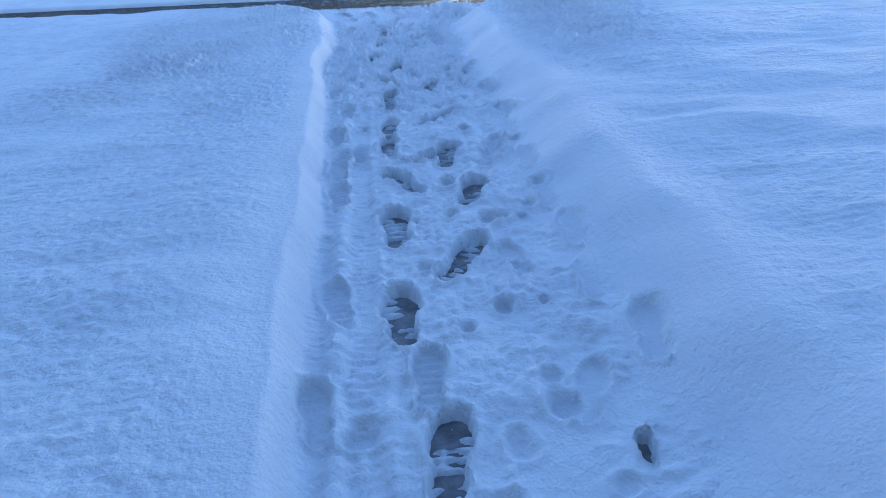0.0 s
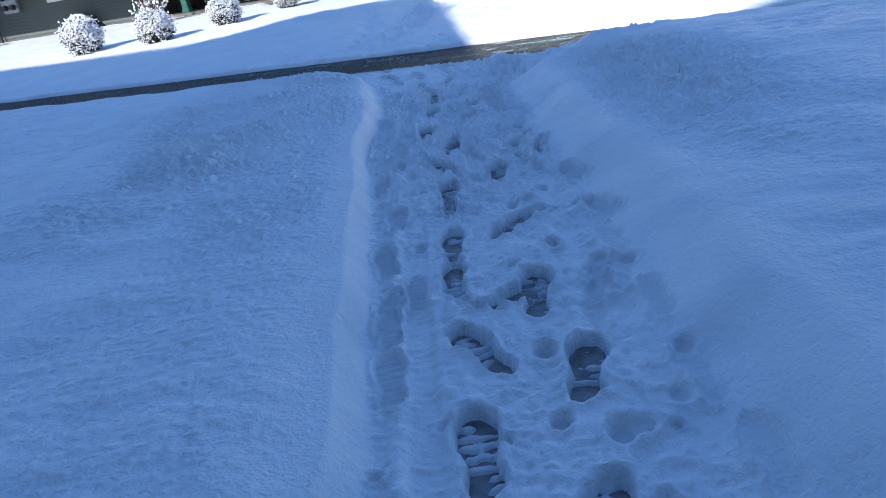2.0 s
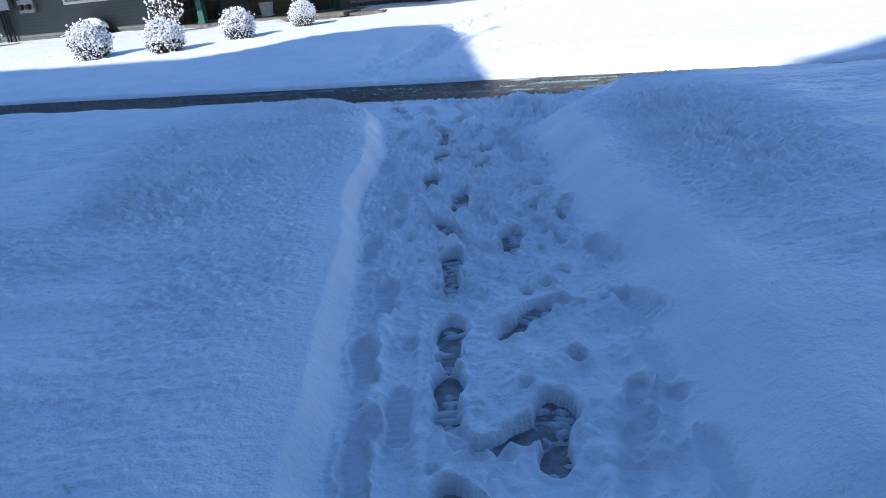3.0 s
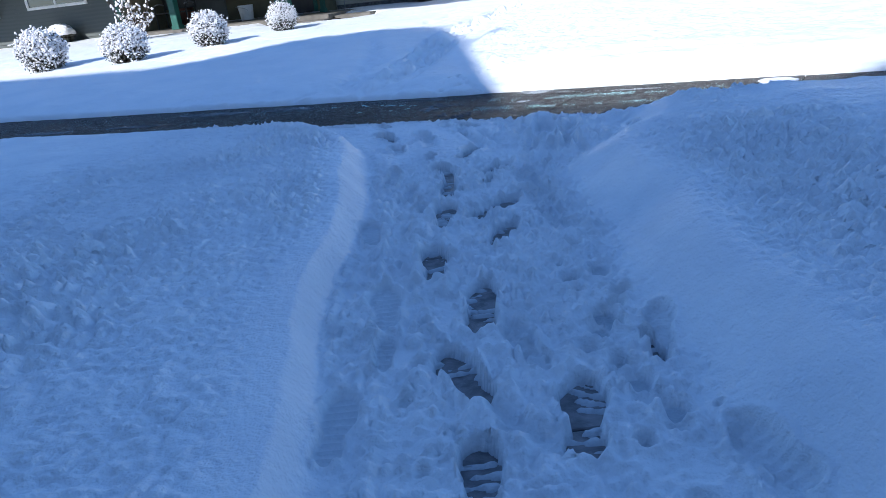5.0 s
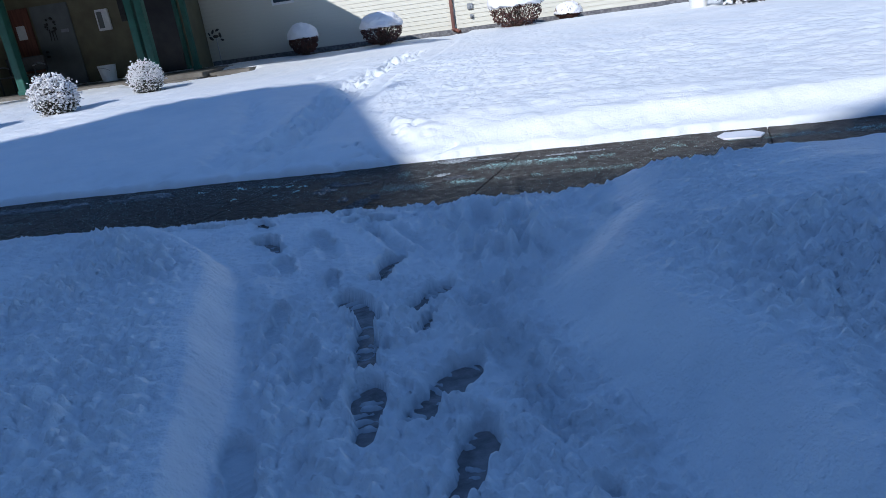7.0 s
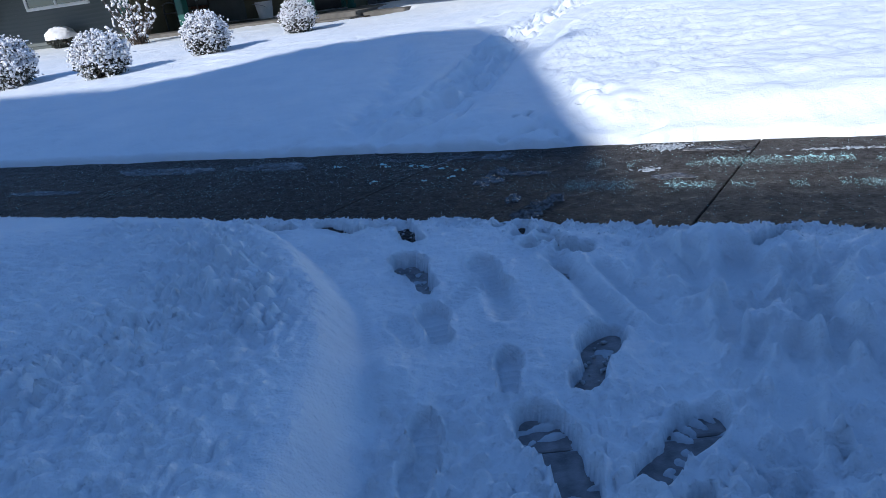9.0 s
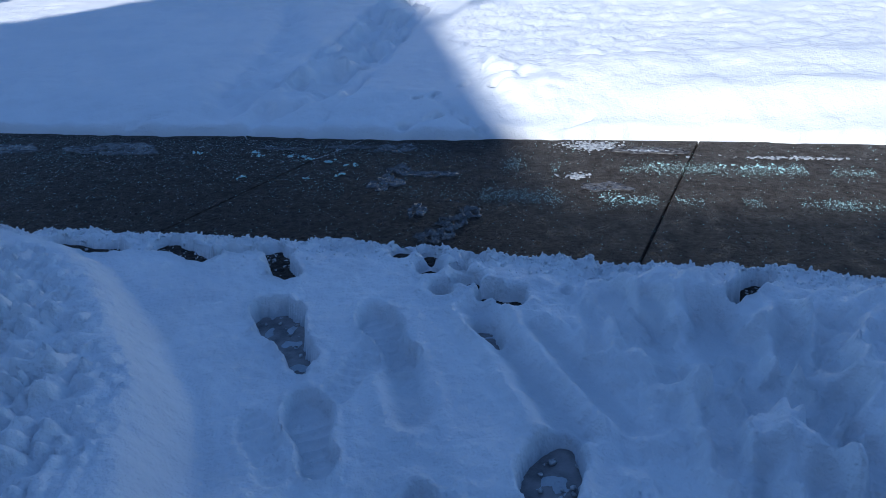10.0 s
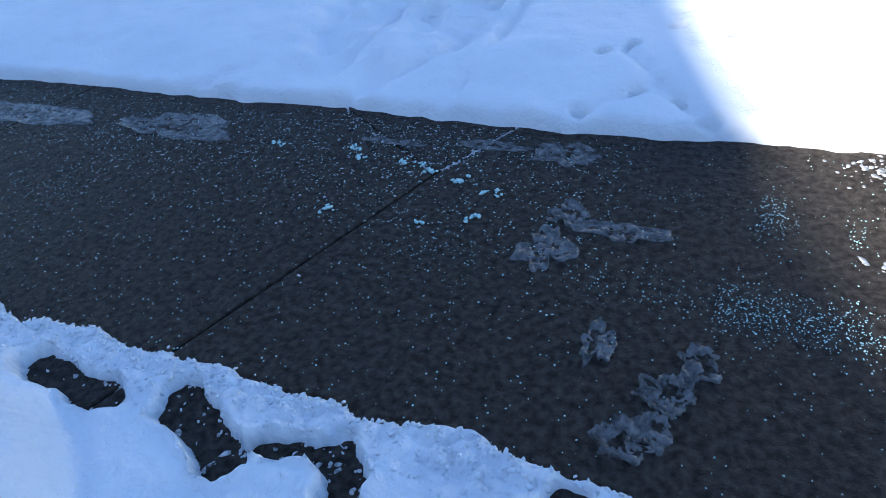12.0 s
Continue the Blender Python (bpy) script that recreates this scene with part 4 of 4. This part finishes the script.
def capped_shrub(seed, width, height, leaf, label, m, cap=0.42):
    """A clipped round shrub with dark leaves below and a thick cap of snow."""
    rng = random.Random(seed)
    ob = empty("round_shrub", m)
    tagged(ob, label, "shrub", "round shrubs by the wall")
    twigs, leaves, snow = bmesh.new(), bmesh.new(), bmesh.new()
    for k in range(70):
        a, el = rng.uniform(0, 6.283), rng.uniform(0.1, 1.4)
        tip = Vector((width / 2 * math.cos(a) * math.cos(el), width / 2 * math.sin(a) * math.cos(el), height * (0.25 + 0.6 * math.sin(el))))
        rod(twigs, (rng.gauss(0, 0.04), rng.gauss(0, 0.04), 0), tip, 0.01, 0.004, 4)
    for k in range(1500):
        a, u = rng.uniform(0, 6.283), rng.uniform(-0.85, 0.75)
        r = width / 2 * math.sqrt(max(0.05, 1 - u * u)) * rng.uniform(0.78, 1.02)
        c = Vector((r * math.cos(a), r * math.sin(a), height * (0.47 + 0.46 * u)))
        d = Vector((rng.gauss(0, 1), rng.gauss(0, 1), rng.gauss(0, 1))).normalized() * rng.uniform(0.025, 0.045)
        q = d.orthogonal().normalized() * 0.016
        leaves.faces.new([leaves.verts.new(x) for x in (c - d, c + q, c + d, c - q)])
    got = bmesh.ops.create_icosphere(snow, subdivisions=5, radius=1)["verts"]
    for v in got:
        p = v.co.copy()
        n = noise.noise(p * 2.6 + Vector((seed, 0, 0))) * 0.09 + noise.noise(p * 8 + Vector((0, seed, 0))) * 0.05
        rag = noise.noise(Vector((p.x * 5, p.y * 5, seed))) * 0.14
        z = max(p.z, -0.08 + rag) if p.z < 0.3 else p.z
        v.co = Vector((p.x * width * 0.53 * (1 + n), p.y * width * 0.53 * (1 + n), height * (1 - cap) + z * height * cap * (1 + n)))
    tagged(part("branchwork", twigs, TWIG, ob), kind="stuff")
    tagged(part("foliage", leaves, leaf, ob), kind="stuff")
    part("snow_cap", snow, CLUMP, ob, "thick rounded cap of snow", True)
    return ob


def on_lawn(e, d, rz=0.0, sink=0.02):
    return pose_ed(e, d, lawn_z(d) - sink, rz)


FROST = "rounded leafless shrub covered in clumps of white snow"
frosted_shrub(1, 0.8, 0.72, 1000, DULL_LEAF, "shrub", FROST, on_lawn(-9.2, 3.5, 20))
frosted_shrub(2, 0.75, 0.62, 950, DULL_LEAF, "shrub", FROST, on_lawn(-7.5, 3.65, 130))
frosted_shrub(3, 0.66, 0.64, 850, DULL_LEAF, "shrub", FROST, on_lawn(-6.62, 4.95, 60))
frosted_shrub(5, 0.56, 0.58, 750, DULL_LEAF, "shrub", FROST, on_lawn(-6.0, 6.7, 250))
SMALL = "small snowy shrub at the foot of the house wall"
frosted_shrub(7, 0.8, 0.6, 200, DULL_LEAF, "shrub", SMALL, on_lawn(-18.0, 8.6))
frosted_shrub(8, 0.8, 0.6, 200, DULL_LEAF, "shrub", SMALL, on_lawn(-19.6, 8.2))
frosted_shrub(9, 1.4, 1.5, 420, DULL_LEAF, "shrub", "tall snowy shrub before the wooden fence", on_lawn(-22.6, 8.0))
frosted_shrub(10, 0.9, 0.8, 240, DULL_LEAF, "shrub", SMALL, on_lawn(-21.2, 8.2))
frosted_shrub(11, 1.35, 0.75, 420, DULL_LEAF, "shrub", "wide low shrub with patches of snow", on_lawn(5.3, 9.3), 0.05)
CAP = "clipped round dark russet shrub with a cap of snow"
capped_shrub(21, 0.72, 0.78, RUST_LEAF, CAP, on_lawn(-4.6, 11.9))
capped_shrub(22, 0.98, 0.8, RUST_LEAF, CAP, on_lawn(-2.5, 11.5))
capped_shrub(23, 1.2, 0.95, RUST_LEAF, CAP, on_lawn(0.75, 11.2))
capped_shrub(24, 0.62, 0.42, RUST_LEAF, "low round shrub almost buried in snow", on_lawn(1.97, 12.2), 0.6)
capped_shrub(25, 0.72, 0.55, DULL_LEAF, "low round shrub almost buried in snow", on_lawn(-14.7, 9.6), 0.5)
capped_shrub(26, 1.0, 0.75, RUST_LEAF, CAP, on_lawn(7.0, 10.2), 0.3)
capped_shrub(27, 0.9, 0.7, RUST_LEAF, CAP, on_lawn(8.8, 10.8), 0.3)

# bare shrub with snow-tipped stems by the porch post
rng = random.Random(31)
bare = empty("bare_shrub", on_lawn(-10.75, 8.0))
tagged(bare, "thin bare shrub with dots of snow on its stems", "shrub")
twigs, snow = bmesh.new(), bmesh.new()
for k in range(90):
    a, r, z = rng.uniform(0, 6.283), rng.uniform(0.1, 0.6), rng.uniform(0.3, 1.05)
    tip = Vector((r * math.cos(a), r * math.sin(a), z))
    rod(twigs, (rng.gauss(0, 0.08), rng.gauss(0, 0.08), 0), tip, 0.008, 0.004, 4)
    blob(snow, tip, rng.uniform(0.018, 0.035), rng)
    for j in range(2):
        blob(snow, tip * rng.uniform(0.3, 0.9), rng.uniform(0.015, 0.04), rng, 0.7)
tagged(part("branchwork", twigs, TWIG, bare), kind="stuff")
tagged(part("snow", snow, CLUMP, bare, "white dots of snow", True), kind="stuff")


# ---- slush, ice and ice-melt grains on the pavement ----
def slush(seed, e, d, re, rd, h, label):
    """A ragged low patch of half-melted snow, thicker at its rim."""
    bm = bmesh.new()
    rings, spokes = 16, 56
    grid = []
    for i in range(rings + 1):
        row = []
        for j in range(spokes):
            a = 2 * math.pi * j / spokes
            ca, sa = math.cos(a), math.sin(a)
            out = 1 + 0.6 * noise.noise(Vector((ca * 1.3, sa * 1.3, seed * 3.1))) + 0.35 * noise.noise(Vector((ca * 3.5, sa * 3.5, seed * 1.7))) + 0.12 * noise.noise(Vector((ca * 11, sa * 11, seed * 0.7)))
            r = i / rings
            x, y = re * ca * r * out, rd * sa * r * out
            rim = -0.05 + 0.55 * r ** 3
            z = h * (rim + 0.8 * noise.noise(Vector((x * 38, y * 38, seed))) + 0.55 * noise.noise(Vector((x * 110, y * 110, seed))))
            row.append(bm.verts.new((x, y, -0.003 if i == rings else max(-0.002, z))))
        grid.append(row)
    for a, b in zip(grid, grid[1:]):
        for j in range(spokes):
            k = (j + 1) % spokes
            bm.faces.new((a[j], b[j], b[k], a[k]))
    bmesh.ops.remove_doubles(bm, verts=bm.verts[:], dist=0.0002)
    bmesh.ops.recalc_face_normals(bm, faces=bm.faces)
    ob = part("slush", bm, ICE, None, smooth=True)
    ob.matrix_world = pose_ed(e, d, 0.001)
    tagged(ob, label, "slush", "slush on the pavement")


def ed_of(x, y):
    return (x - OX) * EX + (y - OY) * EY, (x - OX) * NX + (y - OY) * NY


SL = "grey half-melted slush frozen to the wet pavement"
for k, (x, y, re, rd, h) in enumerate(((-0.04, 0.63, 0.06, 0.05, 0.02), (0.05, 0.76, 0.07, 0.05, 0.02), (0.14, 0.84, 0.05, 0.05, 0.016), (-0.08, 0.9, 0.04, 0.07, 0.01), (0.02, 1.32, 0.12, 0.05, 0.008),
                                      (-0.2, 1.26, 0.07, 0.1, 0.009), (-0.14, 1.42, 0.06, 0.05, 0.012), (-0.14, 1.76, 0.12, 0.06, 0.01), (-0.4, 1.84, 0.13, 0.025, 0.008), (-0.75, 1.9, 0.12, 0.02, 0.008),
                                      (0.02, 0.66, 0.04, 0.05, 0.012), (1.1, 1.42, 0.18, 0.05, 0.012), (0.75, 1.0, 0.1, 0.05, 0.006), (-1.75, 2.12, 0.3, 0.09, 0.012), (-2.6, 2.35, 0.4, 0.09, 0.012), (-3.4, 2.1, 0.3, 0.05, 0.008), (-4.5, 2.3, 0.4, 0.06, 0.008))):
    e, d = ed_of(x, y)
    slush(k, e, d, re, rd, h, SL)
plate = part("ice_sheet", prism([(2.2, -0.5), (2.44, -0.53), (2.5, -0.42), (2.44, -0.3), (2.25, -0.29), (2.18, -0.38)], 0.012, 0.012, 0.0), CLUMP)
plate.matrix_world = pose_ed(0.15, 0.2, 0.001)
tagged(plate, "flat white sheet of icy snow on the pavement", "ice")

# grains: mostly in two lines along the pavement, thicker to the right
rng = random.Random(9)
verts, faces = [], []


def grain(e, d, r, flat=0.6):
    p = at_ed(e, d)
    k, t = len(verts), rng.uniform(0, 6.283)
    for a in range(4):
        verts.append((p.x + r * math.cos(t + a * 1.571) * rng.uniform(0.7, 1.3), p.y + r * math.sin(t + a * 1.571) * rng.uniform(0.7, 1.3), 0.0005))
    verts.append((p.x, p.y, r * flat * 2))
    for a in range(4):
        faces.append((k + a, k + (a + 1) % 4, k + 4))


tries = [(rng.choice((-0.76, -0.74, -0.32, -0.38)), rng.uniform(-0.1, 6.5) if rng.random() < 0.9 else rng.uniform(-3.5, 0.2)) for k in range(40000)]
lines, alongs = np.array([t[0] for t in tries]), np.array([t[1] for t in tries])
amounts = vnoise(alongs * 2.3, lines * 9, 5) + 0.7 * vnoise(alongs * 9.0, lines * 31, 6)
for (line, e), thick in zip(tries, amounts):
    if thick < (-0.3 if e > 0.5 else 0.3) or rng.random() < 0.3:
        continue
    grain(e, line + rng.gauss(0, 0.03 if e > 0.5 else 0.05) - 0.02 * math.sin(e * 2), rng.uniform(0.0007, 0.0027))
for k in range(7000):
    grain(rng.uniform(-6, 6), rng.uniform(-1.3, 0.0), rng.uniform(0.0008, 0.003))
for k in range(2600):
    grain(-0.4 - abs(rng.gauss(0, 1.8)), -0.05 - abs(rng.gauss(0, 0.45)), rng.uniform(0.0008, 0.0036), 0.2)
me = bpy.data.meshes.new("ice_melt_grains")
me.from_pydata(verts, [], faces)
me.materials.append(GRAIN)
tagged(new("ice_melt_grains", me), "pale blue-green ice-melt grains scattered on wet concrete", "grains", kind="stuff")

# lumps of ice-melt caked together, and crumbs of dry snow blown over the concrete
rng = random.Random(41)
caked, strewn = bmesh.new(), bmesh.new()
for k in range(420):
    line, e = rng.choice((-0.76, -0.34)), rng.uniform(0.35, 3.5)
    if vnoise(np.array(e * 2.3), np.array(line * 9), 5) + 0.7 * vnoise(np.array(e * 9.0), np.array(line * 31), 6) > 0.1:
        blob(caked, at_ed(e, line + rng.gauss(0, 0.022), 0.002), rng.uniform(0.002, 0.007), rng, 0.4)
for e, d in ((-1.05, -0.34), (-1.1, -0.3), (-1.16, -0.3), (-0.93, -0.38), (-1.33, -0.3), (-0.78, -0.42), (-1.38, -0.26), (-1.7, -0.28), (-0.8, -0.55), (-1.28, -0.62), (-0.95, -0.62)):
    for j in range(7):
        blob(caked, at_ed(e + rng.gauss(0, 0.018), d + rng.gauss(0, 0.01), 0.002), rng.uniform(0.003, 0.009), rng, 0.6)
for k in range(1500):
    e, d = -0.9 - abs(rng.gauss(0, 1.6)), -0.02 - abs(rng.gauss(0, 0.4))
    blob(strewn, at_ed(e, max(d, -1.15), 0.001), rng.uniform(0.0008, 0.0045) * rng.uniform(0.4, 1.3), rng, 0.3)
for ae, ad, be, bd, n in ((-1.0, -0.33, -0.83, 0.03, 260), (-1.6, 0.03, -1.3, -0.18, 150), (-1.2, -0.24, -1.04, -0.34, 30)):
    for k in range(n):
        t = rng.random()
        blob(strewn, at_ed(ae + t * (be - ae) + rng.gauss(0, 0.006), ad + t * (bd - ad) + rng.gauss(0, 0.006), -0.003), rng.uniform(0.003, 0.007), rng, 0.4)
for ce, cd, re, rd, n in ((0.36, -0.06, 0.13, 0.035, 340), (0.62, -0.13, 0.08, 0.012, 90), (0.3, -0.5, 0.06, 0.02, 60), (1.3, -0.2, 0.25, 0.012, 120)):
    for k in range(n):
        blob(strewn, at_ed(ce + rng.gauss(0, re * 0.6), cd + rng.gauss(0, rd), 0.001), rng.uniform(0.002, 0.01), rng, 0.3)
for px, py, turn, length in BARE_END[4:]:
    for k in range(34):
        a, b = rng.uniform(-0.5, 0.5) * length, rng.choice((-1, 1)) * rng.uniform(0.04, 0.17) * length
        c, sn = math.cos(radians(turn)), math.sin(radians(turn))
        blob(strewn, (px + b * c - a * sn, py + b * sn + a * c, -0.002), rng.uniform(0.002, 0.008), rng, 0.6)
tagged(part("ice_melt_clumps", caked, GRAIN, None, smooth=True), "turquoise lumps of caked ice-melt on wet concrete", "grains", kind="stuff")
tagged(part("strewn_snow", strewn, CRUMB, None, smooth=True), "white crumbs of snow strewn over the pavement", "snow", kind="stuff")

# ---- crumbs of snow along the ragged edge ----
rng = random.Random(12)
bm = bmesh.new()
spots = [(rng.uniform(-3.6, 2.6), abs(rng.gauss(0, 0.07))) for k in range(3600)]
places = [at_ed(e, 0.5 - 0.09 * float(step(-0.6, 0.5, e)) - Q0 - off + rng.gauss(0, 0.012)) for e, off in spots]
levels = near_height(np.array([p.x for p in places]), np.array([p.y for p in places]))
for (e, off), p, z in zip(spots, places, levels):
    if z > 0.012 or rng.random() < 0.25:
        blob(bm, (p.x, p.y, max(0.002, float(z))), rng.uniform(0.003, 0.0065) if z > 0.012 else rng.uniform(0.0015, 0.004), rng)
tagged(part("snow_crumbs", bm, SNOW, None, smooth=True), "loose crumbs of snow along the pavement edge", "snow", kind="stuff")
